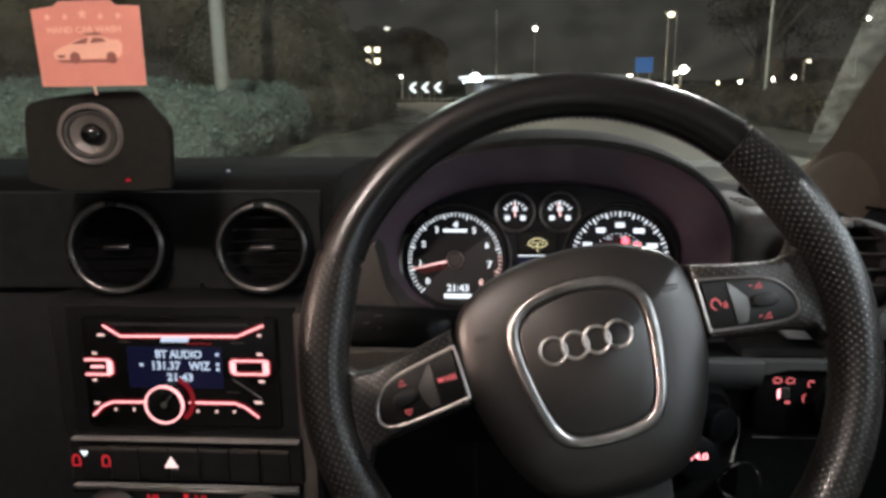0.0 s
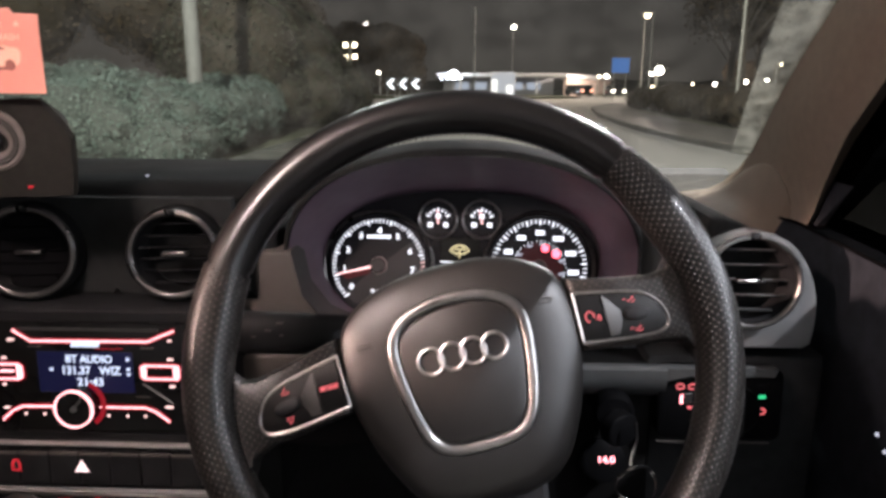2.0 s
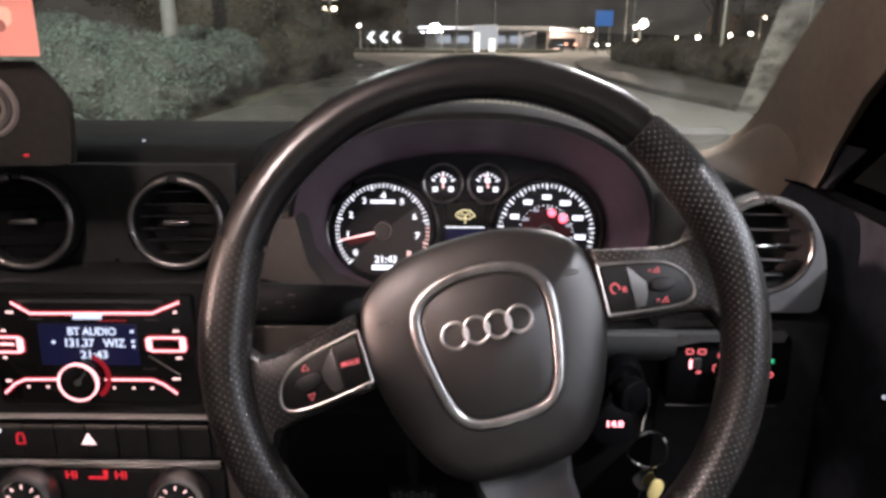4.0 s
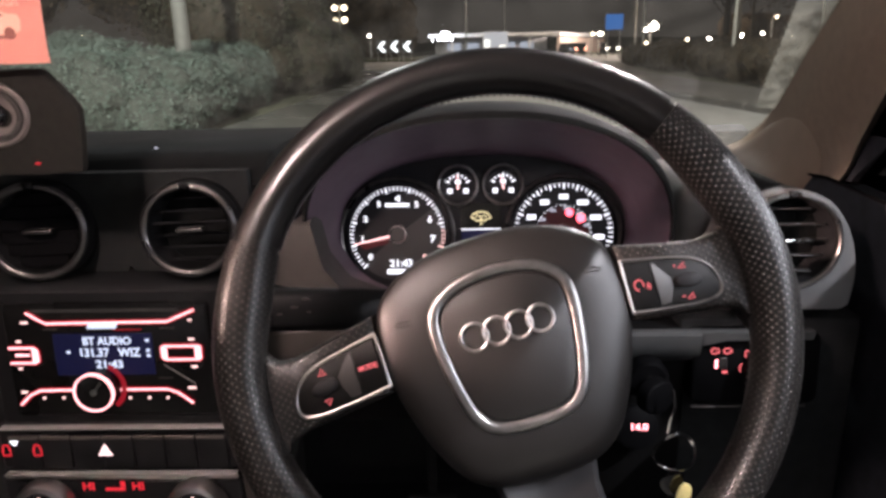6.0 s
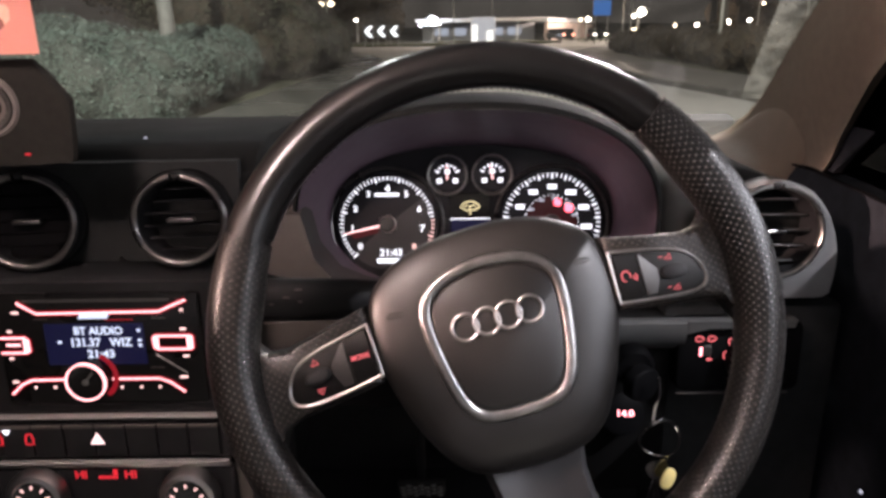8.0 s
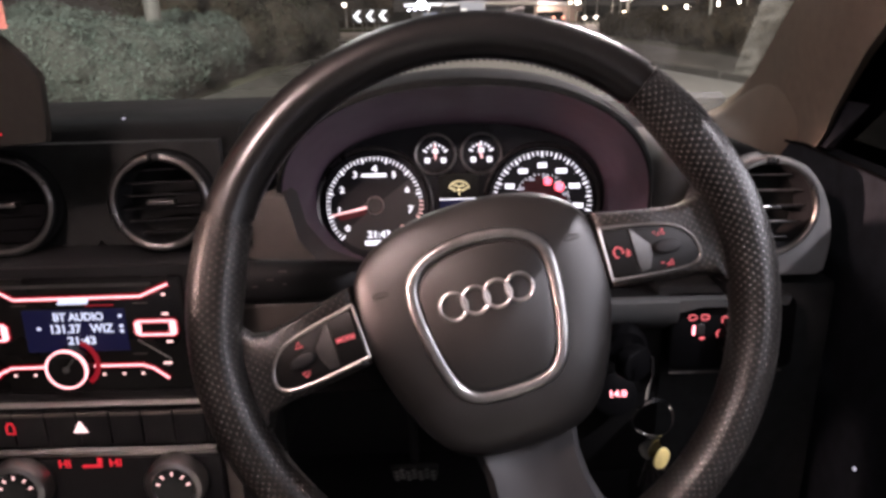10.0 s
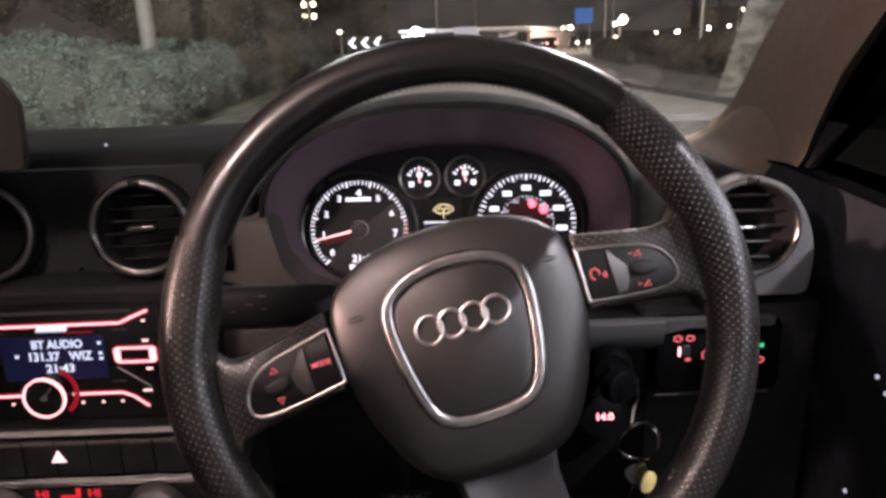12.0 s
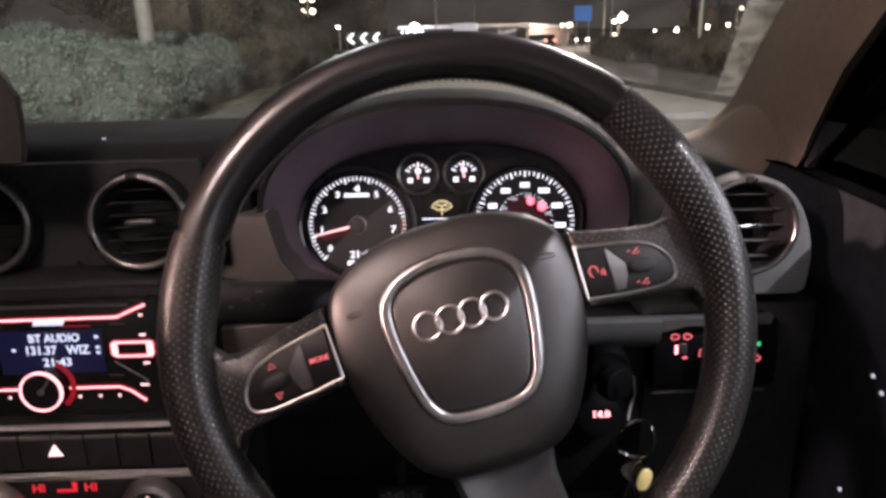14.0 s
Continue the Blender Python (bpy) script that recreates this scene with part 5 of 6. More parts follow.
# ---- steering wheel ----
def rim_section(a0, a1, R, rx, rz, n, dotted):
    """Part of the wheel's rim between two angles, with UVs in dot spacings."""
    bm = bmesh.new()
    uvl = bm.loops.layers.uv.new("UVMap")
    seg = 20
    rings = []
    for i in range(n + 1):
        a = radians(a0 + (a1 - a0) * i / n)
        grip = 1.0 + 0.05 * math.exp(-((math.degrees(a) % 180 - 0) / 16) ** 2) + 0.05 * math.exp(-((math.degrees(a) % 180 - 180) / 16) ** 2)
        thumb = max(math.exp(-(((math.degrees(a) - c + 180) % 360 - 180) / 13) ** 2) for c in (22, 158))
        ring = []
        for k in range(seg):
            b = 2 * math.pi * k / seg
            rr = R + rx * grip * math.cos(b) * (1.0 + (0.34 * thumb if math.cos(b) < 0 else 0.0))
            ring.append(bm.verts.new((rr * math.cos(a), rr * math.sin(a), rz * grip * math.sin(b))))
        rings.append(ring)
    L = abs(a1 - a0) * math.pi / 180 * R / 0.0034
    A = 2 * math.pi * rx / 0.0034
    A = round(A)
    for i in range(n):
        for k in range(seg):
            f = bm.faces.new((rings[i][k], rings[i][(k + 1) % seg], rings[i + 1][(k + 1) % seg], rings[i + 1][k]))
            for lp, (ii, kk) in zip(f.loops, ((i, k), (i, k + 1), (i + 1, k + 1), (i + 1, k))):
                s, t = ii / n * L, kk / seg * A
                lp[uvl].uv = ((s + t) * 0.7071, (s - t) * 0.7071)
    bm.faces.new(rings[0])
    bm.faces.new(rings[-1][::-1])
    return bm


def flat_uv(bm, pitch=0.0034):
    uvl = bm.loops.layers.uv.new("UVMap")
    for f in bm.faces:
        for lp in f.loops:
            s, t = lp.vert.co.x / pitch, (lp.vert.co.y + 0.4 * lp.vert.co.z) / pitch
            lp[uvl].uv = ((s + t) * 0.7071, (s - t) * 0.7071)
    return bm


def steering_wheel():
    a, b = radians(22.2), radians(2.0)
    nz = Vector((math.sin(b) * math.cos(a), -math.cos(b) * math.cos(a), math.sin(a)))
    ux = Vector((math.cos(b), math.sin(b), 0))
    vy = nz.cross(ux)
    base = Matrix(((ux.x, vy.x, nz.x, 0.0232), (ux.y, vy.y, nz.y, 0.4535), (ux.z, vy.z, nz.z, 0.9837), (0, 0, 0, 1)))
    w = empty("steering_wheel", base @ pose(0, 0, 0, 0, 0, 15), "black leather three-spoke steering wheel turned a little off centre", "steering wheel")
    R, rx, rz = 0.1618, 0.0141, 0.0165
    part("rim_top", rim_section(38.2, 143.8, R, rx, rz, 48, False), M_LEATHER, w, "smooth black leather upper rim")
    part("rim_grip", rim_section(145.2, 396.8, R, rx, rz, 110, True), M_PERF, w, "perforated black leather lower rim")
    for s in (37.5, 144.5):
        part("rim_seam", rim_section(s - 0.8, s + 0.8, R, rx * 0.90, rz * 0.90, 2, False), M_LEATHER, w)
    # stitching along the inside of the rim
    st = bmesh.new()
    for i in range(150):
        t = radians(-30 + 240 * i / 149)
        rr = R - rx * 0.93
        bar((rr * math.cos(t), rr * math.sin(t), -0.0055), (0.0034, 0.0009, 0.0012), None, math.degrees(t) + 62, st)
    part("stitching", st, M_THREAD, w, "grey stitching", False)
    # airbag pad
    half = [(0.0, 0.0612), (0.022, 0.0605), (0.045, 0.0552), (0.062, 0.0462), (0.0725, 0.034), (0.0757, 0.013), (0.0745, -0.012), (0.069, -0.036), (0.061, -0.058), (0.049, -0.0785), (0.031, -0.0905), (0.0, -0.0925)]
    ol = rounded(mirrored(half), 2)
    bm = bmesh.new()
    rows = []
    for sc, z in ((0.965, -0.050), (0.995, -0.030), (1.003, -0.0165), (0.996, -0.0105), (0.980, -0.0072), (0.955, -0.0054), (0.90, -0.0034), (0.82, -0.0012), (0.70, 0.0006), (0.6, 0.0014)):
        roll = max(0.0, sc - 0.84) / 0.16
        rows.append([bm.verts.new((x * sc * 1.03, (y + 0.012) * sc * 1.02 - 0.012, z - 0.0075 * roll ** 2 * min(1.0, max(0.0, -(y + 0.015) / 0.045)))) for x, y in ol])
    n = len(ol)
    for p, q in zip(rows, rows[1:]):
        for i in range(n):
            bm.faces.new((p[i], p[(i + 1) % n], q[(i + 1) % n], q[i]))
    bm.faces.new(rows[-1])
    pad = part("airbag_pad", bm, M_PAD, w, "dark grey grained airbag cover")
    pad.matrix_basis = Matrix.Translation((0, 0, 0.0075)) @ Matrix.Diagonal((0.982, 0.982, 1, 1))
    ch = [(0.0, 0.0412), (0.020, 0.0392), (0.0345, 0.0335), (0.0435, 0.0240), (0.0455, 0.010), (0.0435, -0.010), (0.0398, -0.030), (0.0350, -0.045), (0.0262, -0.0545), (0.012, -0.0570), (0.0, -0.0572)]
    cl = rounded(mirrored(ch), 2)
    part("chrome_surround", sweep([(x * 0.95, (y + 0.008) * 0.955 - 0.008, 0.0018) for x, y in cl], 0.0036, 0.0021, 12, True), M_SURROUND, pad, "worn satin chrome surround")
    seam = [(x * 1.075, (y + 0.008) * 1.095 - 0.008) for x, y in cl if y < 0.012]
    seam = sorted((p for p in seam if p[0] >= 0), key=lambda p: -p[1]) + sorted((p for p in seam if p[0] < 0), key=lambda p: p[1])
    part("panel_ridge", sweep([(x, y, 0.0004 - 0.25 * max(0.0, math.hypot(x, y) - 0.045)) for x, y in seam], 0.0011, 0.0010, 8), M_PAD, pad, "fine moulded ridge round the badge panel")
    inner = [(x * 0.855, (y + 0.008) * 0.86 - 0.008) for x, y in cl]
    part("badge_panel", slab(inner, 0.0, 0.0032, 0.0012), M_PAD, pad)
    for x in (-0.0207, -0.0070, 0.0067, 0.0203):
        pts = [(x + 0.0080 * math.cos(2 * math.pi * i / 40), 0.0028 + 0.0080 * math.sin(2 * math.pi * i / 40), 0.0036 + (0.0005 if i < 20 else 0)) for i in range(40)]
        part("badge_ring", sweep(pts, 0.0011, 0.0010, 8, True), M_SATINCH, pad, "chrome ring")
    for x in (-0.060, 0.060):
        part("airbag_mark", sweep([(x - 0.005, 0.022, 0.0), (x - 0.002, 0.0235, 0.0), (x + 0.004, 0.0225, 0.0), (x + 0.005, 0.0205, 0.0), (x - 0.004, 0.0205, 0.0)], 0.0004, 0.0003, 6, True), M_DARKPL, pad)
    # two side spokes with switch panels, mirrored
    sp = [(0.0745, 0.0322), (0.108, 0.0245), (0.128, 0.0208), (0.140, 0.0222), (0.147, 0.0300), (0.1525, 0.0520), (0.160, 0.0500), (0.163, 0.0), (0.158, -0.0640), (0.150, -0.0580),
          (0.1465, -0.0400), (0.1400, -0.0270), (0.1280, -0.0228), (0.109, -0.0205), (0.0745, -0.0155)]
    pan = [(0.0763, 0.0205), (0.0766, 0.0210), (0.0772, 0.0209), (0.100, 0.0163), (0.1150, 0.0127), (0.1240, 0.0080), (0.1300, 0.0000), (0.1318, -0.0090), (0.1290, -0.0146), (0.1190, -0.0164), (0.098, -0.0142), (0.0760, -0.0109), (0.0753, -0.0108), (0.0752, -0.0102)]
    for s in (1, -1):
        def mm(pts):
            return [(x * s, y) for x, y in (pts if s > 0 else pts[::-1])]
        spoke = part("spoke", flat_uv(slab(mm(sp), -0.018, 0.0035, 0.005)), M_PERF, w, "perforated leather spoke")
        spoke.matrix_basis = Matrix.Translation((0, 0, -0.003)) @ Matrix.Diagonal((1.007, 1.007, 1, 1))
        part("panel_edge", sweep([(x, y, 0.0042) for x, y in mm(rounded(pan, 2))], 0.0011, 0.0014, 8, True), M_PANELEDGE, spoke, "satin chrome edge")
        part("switch_panel", slab(mm(rounded(pan, 2)), 0.0, 0.0045, 0.0008), M_SWITCH, spoke)
        key = [(0.0785, 0.0188), (0.0925, 0.0160), (0.0915, -0.0118), (0.0775, -0.0098)]
        part("key", slab(mm(key), 0.004, 0.0056, 0.0006), M_SWITCH, spoke)
        fac = [(0.0936, 0.0152), (0.0948, 0.0148), (0.1035, 0.0030), (0.1028, -0.0030), (0.0990, -0.0110), (0.0930, -0.0110)]
        part("grey_facet", slab(mm(fac), 0.004, 0.0054, 0.0003), M_FACET, spoke)
        rk = rounded([(0.1050, 0.0045), (0.1205, 0.0020), (0.1200, -0.0060), (0.1045, -0.0040)], 2)
        part("rocker", slab(mm(rk), 0.004, 0.0078, 0.0012), M_SATIN, spoke)
        if s < 0:
            words("mode_lettering", "MODE", 0.0040, E_KEY, spoke, pose(-0.0852, 0.0035, 0.0058), "red lit lettering")
            for y, k in ((0.0078, 1), (-0.0098, -1)):
                pts = [(-0.1125 - 0.0022, y - 0.0014 * k, 0.0052), (-0.1125 + 0.0022, y - 0.0014 * k, 0.0052), (-0.1125, y + 0.0018 * k, 0.0052)]
                part("arrow_symbol", sweep(pts, 0.00032, 0.0002, 6, True), E_KEY, spoke, "red lit triangle")
        else:
            pts = [(0.0832 + 0.0027 * math.cos(radians(t)), 0.0040 + 0.0032 * math.sin(radians(t)), 0.0060) for t in range(-25, 266, 20)]
            part("voice_symbol", sweep(pts, 0.00038, 0.0002, 6), E_KEY, spoke, "red lit voice symbol")
            for k in (0, 1):
                part("voice_wave", sweep([(0.0876 + 0.0014 * k, 0.0008 - 0.0008 * k, 0.006), (0.0883 + 0.0014 * k, 0.0020, 0.006), (0.0876 + 0.0014 * k, 0.0034 + 0.0008 * k, 0.006)], 0.00036, 0.0002, 6), E_KEY, spoke)
            for y in (0.0085, -0.0105):
                part("volume_symbol", sweep([(0.1090, y - 0.0012, 0.0052), (0.1132, y - 0.0018, 0.0052), (0.1132, y + 0.0014, 0.0052)], 0.00034, 0.0002, 6, True), E_KEY, spoke, "red lit volume wedge")
                part("volume_sign", bar((0.1072, y + 0.0009, 0.0053), (0.0018, 0.0005, 0.0003)), E_KEY, spoke, "", False)
    bm = bmesh.new()
    rows = []
    for y, x0, x1 in ((-0.070, -0.036, 0.036), (-0.088, -0.034, 0.033), (-0.104, -0.031, 0.030), (-0.122, -0.032, 0.031), (-0.138, -0.036, 0.035), (-0.150, -0.044, 0.044), (-0.160, -0.056, 0.056)):
        top = []
        for i in range(15):
            u = i / 7 - 1
            edge = max(0.0, abs(u) - 0.80) / 0.20
            top.append(bm.verts.new(((x0 + x1) / 2 + u * (x1 - x0) / 2, y, -0.0195 + 0.0105 * u * u - 0.014 * edge ** 2 + 0.10 * max(0.0, -0.128 - y))))
        back = [bm.verts.new((v.co.x * 0.9, y, -0.032)) for v in reversed(top)]
        rows.append(top + back)
    for p, q in zip(rows, rows[1:]):
        for i in range(30):
            bm.faces.new((p[i], q[i], q[(i + 1) % 30], p[(i + 1) % 30]))
    for p in (rows[0][::-1], rows[-1]):
        bm.faces.new(p)
    bmesh.ops.recalc_face_normals(bm, faces=bm.faces)
    part("lower_spoke", bm, M_SPOKE, w, "smooth grey scooped lower spoke")
    part("hub", lathe([(0.045, -0.018), (0.050, -0.045), (0.048, -0.075), (0, -0.075)], 32), M_DARKPL, w)
    return w


steering_wheel()


# ---- steering column, stalks, ignition ----
def column():
    holder = empty("column_shroud", Matrix(), "dark grey plastic steering column shroud", "column shroud")
    ax = Vector((0.0, math.cos(radians(22.2)), -math.sin(radians(22.2))))
    c = Vector((0.0232, 0.4535, 0.9837))
    pts = [c + ax * d for d in (0.055, 0.10, 0.16, 0.24)]
    bm = bmesh.new()
    rings = []
    for d, (hw, hu, hd) in zip((0.070, 0.085, 0.16, 0.26), ((0.072, 0.028, 0.060), (0.085, 0.034, 0.068), (0.086, 0.032, 0.068), (0.085, 0.03, 0.066))):
        p = c + ax * d
        up = Vector((0, math.sin(radians(22.2)), math.cos(radians(22.2))))
        o = rounded([(-hw, hu), (hw, hu), (hw, -hd * 0.5), (hw * 0.6, -hd), (-hw * 0.6, -hd), (-hw, -hd * 0.5)], 2)
        rings.append([bm.verts.new(p + Vector((x, 0, 0)) + up * y) for x, y in o])
    n = len(rings[0])
    for p, q in zip(rings, rings[1:]):
        for i in range(n):
            bm.faces.new((p[i], p[(i + 1) % n], q[(i + 1) % n], q[i]))
    bm.faces.new(rings[0])
    bm.faces.new(rings[-1][::-1])
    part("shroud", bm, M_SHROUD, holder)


column()


def stalk():
    holder = empty("wiper_stalk", Matrix(), "black column stalk with faint white symbols", "stalk")
    bm = sweep([(-0.045, 0.585, 0.945), (-0.085, 0.575, 0.952), (-0.115, 0.560, 0.958), (-0.152, 0.552, 0.962)], 0.012, 0.017, 14, False, None, (0, 0, 1))
    part("lever", bm, M_SATIN, holder)
    part("end_cap", sweep([(-0.152, 0.552, 0.962), (-0.158, 0.551, 0.962)], 0.0105, 0.0150, 14), M_DARKPL, holder)
    for x, z, w in ((-0.128, 0.9665, 0.007), (-0.119, 0.972, 0.008), (-0.118, 0.962, 0.004), (-0.139, 0.962, 0.005)):
        part("symbol", box(bmesh.new(), (x, 0.5445 - (0.139 + x) * -0.2 - 0.004, z), (w * 0.7, 0.0006, 0.0012), 0, 1), M_GREYPL, holder)


stalk()


def ignition():
    k = empty("ignition_key", pose(0.163, 0.62, 0.856), "black car key in the ignition with a metal ring", "key")
    part("barrel", lathe([(0.019, 0.0), (0.019, 0.012), (0.016, 0.016), (0, 0.016)], 24, pose(0, 0.03, 0, 90, 0, 0)), M_KEYBLK, k)
    part("fob", slab(rounded([(-0.014, -0.018), (0.014, -0.018), (0.016, 0.014), (-0.016, 0.014)], 2), -0.006, 0.006, 0.002, pose(0, -0.012, 0, 60, 90, 0)), M_KEYBLK, k)
    part("blade_collar", lathe([(0.006, -0.02), (0.006, 0.02), (0, 0.02)], 14, pose(0, 0.008, 0, 90, 0, 0)), M_CHROME, k)
    part("chrome_edge", sweep([(0.008, -0.028, 0.014), (0.010, -0.030, 0.0), (0.007, -0.030, -0.014), (0.006, -0.03, -0.026)], 0.0012, 0.0016, 6), M_CHROME, k)
    r = empty("key_ring", pose(0.170, 0.573, 0.822), "bunch of keys on a steel split ring", "key ring")
    for dr in (0, 0.0008):
        pts = [((0.0165 + dr) * math.cos(2 * math.pi * i / 40), 0.003 * math.sin(4 * math.pi * i / 40) + dr, (0.0165 + dr) * math.sin(2 * math.pi * i / 40)) for i in range(40)]
        part("split_ring", sweep(pts, 0.0008, 0.0007, 6, True, None, (0, 1, 0)), M_DARKSTEEL, r, "steel split ring")
    for i in range(5):
        ang = -24 + 11 * i
        m = pose(-0.006 + 0.003 * i, 0.002 * i - 0.004, -0.0165, 0, ang, 8 * i)
        bow = rounded([(-0.008, -0.002), (0.008, -0.002), (0.010, -0.012), (0.006, -0.021), (-0.006, -0.021), (-0.010, -0.012)], 2)
        bm = slab(bow, -0.0009, 0.0009, 0, m @ pose(0, 0, 0, 90, 0, 0))
        box(bm, (0, 0, -0.035), (0.005, 0.0016, 0.030), 0.0004, 1, m)
        part("key", bm, M_DARKSTEEL, r, "", False)
    part("tag", slab(rounded([(-0.006, -0.010), (0.005, -0.010), (0.007, 0.008), (-0.005, 0.009)], 2), -0.001, 0.001, 0.0005, pose(0.006, -0.012, -0.030, 80, 14, 0)), M_TAG, r, "yellow fob tag")


ignition()


def voltmeter():
    v = empty("voltmeter", facing(0.1595, 0.652, 0.798, 20, 0), "small red LED voltage display in a black socket", "voltmeter")
    part("socket", lathe([(0, -0.02), (0.021, -0.02), (0.021, -0.001), (0.018, 0.001), (0, 0.0)], 28), M_KEYBLK, v)
    words("digits", "14.0", 0.0085, E_LED, v, pose(0.002, 0.001, 0.0012), "glowing red digits", 1.2)


voltmeter()


def light_switch():
    s = empty("headlight_switch", facing(0.263, 0.655, 0.857, 4, 0), "black rotary headlight switch panel with red symbols", "light switch")
    part("panel", slab(rrect(-0.056, -0.033, 0.060, 0.036, 0.008), -0.02, 0.003, 0.002), M_KEYBLK, s)
    part("knob", lathe([(0.024, 0.0), (0.023, 0.012), (0.020, 0.015), (0, 0.015)], 32, pose(0.012, 0.0, 0.002)), M_KEYBLK, s)
    part("grip", box(bmesh.new(), (0.012, 0, 0.020), (0.010, 0.042, 0.014), 0.003, 2), M_SATIN, s)
    for x, y, w, h in ((-0.036, 0.0195, 0.0075, 0.0048), (-0.0245, 0.0195, 0.0075, 0.0048), (-0.0262, -0.0010, 0.0045, 0.0016), (-0.006, 0.0165, 0.006, 0.006), (-0.0105, 0.0030, 0.005, 0.0068), (0.0405, -0.0035, 0.0075, 0.0055)):
        pts = rounded([(x - w / 2, y - h / 2), (x + w * 0.2, y - h / 2), (x + w / 2, y), (x + w * 0.2, y + h / 2), (x - w / 2, y + h / 2)], 1)
        part("symbol", sweep([(a, b, 0.004) for a, b in pts], 0.00062, 0.0003, 6, True), E_KEY, s, "red lit symbol")
    part("dimmer_mark", bar((-0.0345, 0.0068, 0.0038), (0.0022, 0.0085, 0.0006)), E_LED, s, "", False)
    part("dimmer_wheel", box(bmesh.new(), (-0.0285, 0.0075, 0.002), (0.008, 0.011, 0.004), 0.001, 1), M_DARKPL, s)
    part("lamp_symbol", bar((0.0400, 0.0105, 0.0038), (0.0065, 0.0036, 0.0006)), E_GREEN, s, "green lit symbol", False)
    part("lower_line", bar((-0.002, -0.036, 0.002), (0.105, 0.0012, 0.001)), M_GREYPL, s, "", False)


light_switch()

# ---- car stereo, buttons, climate panel ----


def stereo():
    s = empty("car_stereo", facing(-0.304, 0.602, 0.899, 3, 0), "double-height car stereo lit in red with a blue display", "car stereo")
    part("surround", slab([(-0.103, -0.060), (0.106, -0.060), (0.103, 0.060), (-0.103, 0.060)], -0.02, 0.001, 0.002), M_SATIN, s)
    part("fascia", slab(rrect(-0.088, -0.051, 0.088, 0.051, 0.004), -0.01, 0.004, 0.002), M_FASCIA, s)

    def guide(pts, name="light_guide"):
        # wide dim strip is the bloom round the guide's bright core
        g = part(name, sweep([(x, y, 0.0042) for x, y in pts], 0.0025, 0.0005, 8), E_REDGLOW, s, "red light guide with its bloom as a wider strip")
        part("core", sweep([(x, y, 0.0050) for x, y in pts], 0.00095, 0.0004, 8), E_REDHOT, g)

    guide([(-0.0665, 0.0435), (-0.058, 0.0380), (-0.051, 0.0337), (0.053, 0.0345), (0.062, 0.0385), (0.0765, 0.0445)])
    guide([(-0.083, -0.0400), (-0.073, -0.0310), (-0.064, -0.0270), (-0.030, -0.0265)])
    guide([(0.006, -0.0265), (0.047, -0.0265), (0.056, -0.0300), (0.068, -0.0395)])
    guide([(0.0775, 0.0125), (0.0475, 0.0125), (0.0455, 0.0110), (0.0460, 0.0020), (0.0485, 0.0005), (0.0775, 0.0005), (0.0785, 0.0020), (0.0785, 0.0115), (0.0775, 0.0125)])
    for x, y0, y1 in ((0.0480, 0.0020, 0.0110), (0.0760, 0.0020, 0.0112), (-0.0640, -0.0005, 0.0108)):
        part("guide_end", sweep([(x, y0, 0.0052), (x, y1, 0.0052)], 0.0022, 0.0005, 8), E_REDHOT, s, "bright end of the light guide")
    guide([(-0.086, 0.0120), (-0.064, 0.0120), (-0.0615, 0.0100), (-0.0615, 0.0000), (-0.064, -0.0015), (-0.086, -0.0015)])
    part("source_bar", bar((-0.075, 0.0055, 0.0045), (0.012, 0.0022, 0.0006)), E_REDHOT, s, "", False)
    part("logo_bar", slab([(-0.016, 0.0288), (0.0085, 0.0288), (0.0105, 0.0335), (-0.014, 0.0335)], 0.004, 0.0052), E_DISP, s, "bright white badge", False)
    part("display", box(bmesh.new(), (-0.0045, 0.0055, 0.0035), (0.085, 0.0375, 0.002), 0.0005, 1), E_BLUE, s, "dark blue display")
    z = 0.0050
    words("display_line", "BT AUDIO", 0.0098, E_DISP, s, pose(-0.0005, 0.0175, z), "white display letters", 0.92)
    words("display_line", "131.37   WIZ", 0.0105, E_DISP, s, pose(0.0005, 0.0070, z), "white display letters", 0.92)
    words("display_line", "21:43", 0.0098, E_DISP, s, pose(-0.0005, -0.0035, z), "white display letters", 1.1)
    for x, y in ((-0.0345, 0.008), (0.034, 0.018), (0.034, 0.009), (0.034, 0.0045)):
        part("display_mark", bar((x, y, z), (0.003, 0.0026, 0.0003)), E_DISP, s, "", False)
    for x, y, w in ((-0.069, 0.0345, 0.006), (0.072, 0.0355, 0.003), (-0.0765, 0.0178, 0.004), (-0.0785, -0.0068, 0.0035), (0.0715, 0.0185, 0.005), (0.072, -0.0062, 0.005), (-0.0785, -0.0285, 0.005), (0.068, -0.0255, 0.007),
                    (-0.062, -0.0340, 0.0024), (-0.045, -0.0340, 0.0024), (0.013, -0.0345, 0.0024), (0.030, -0.0345, 0.0024), (0.046, -0.0345, 0.0024)):
        part("button_mark", bar((x, y, 0.0045), (w, 0.0022, 0.0004)), E_PINK, s, "", False)
    part("red_line", bar((0.018, 0.0275, 0.0045), (0.024, 0.0010, 0.0004)), E_REDGLOW, s, "", False)
    for x, y in ((-0.048, 0.0285), (0.052, 0.0285), (0.046, -0.0165)):
        part("small_print", bar((x, y, 0.0045), (0.012, 0.0012, 0.0004)), M_GREYPL, s, "", False)
    part("bracket_line", sweep([(0.046, -0.004, 0.0045), (0.0715, -0.022, 0.0045)], 0.0006, 0.0003, 6), M_ALU, s)
    KX, KY = -0.0105, -0.0235
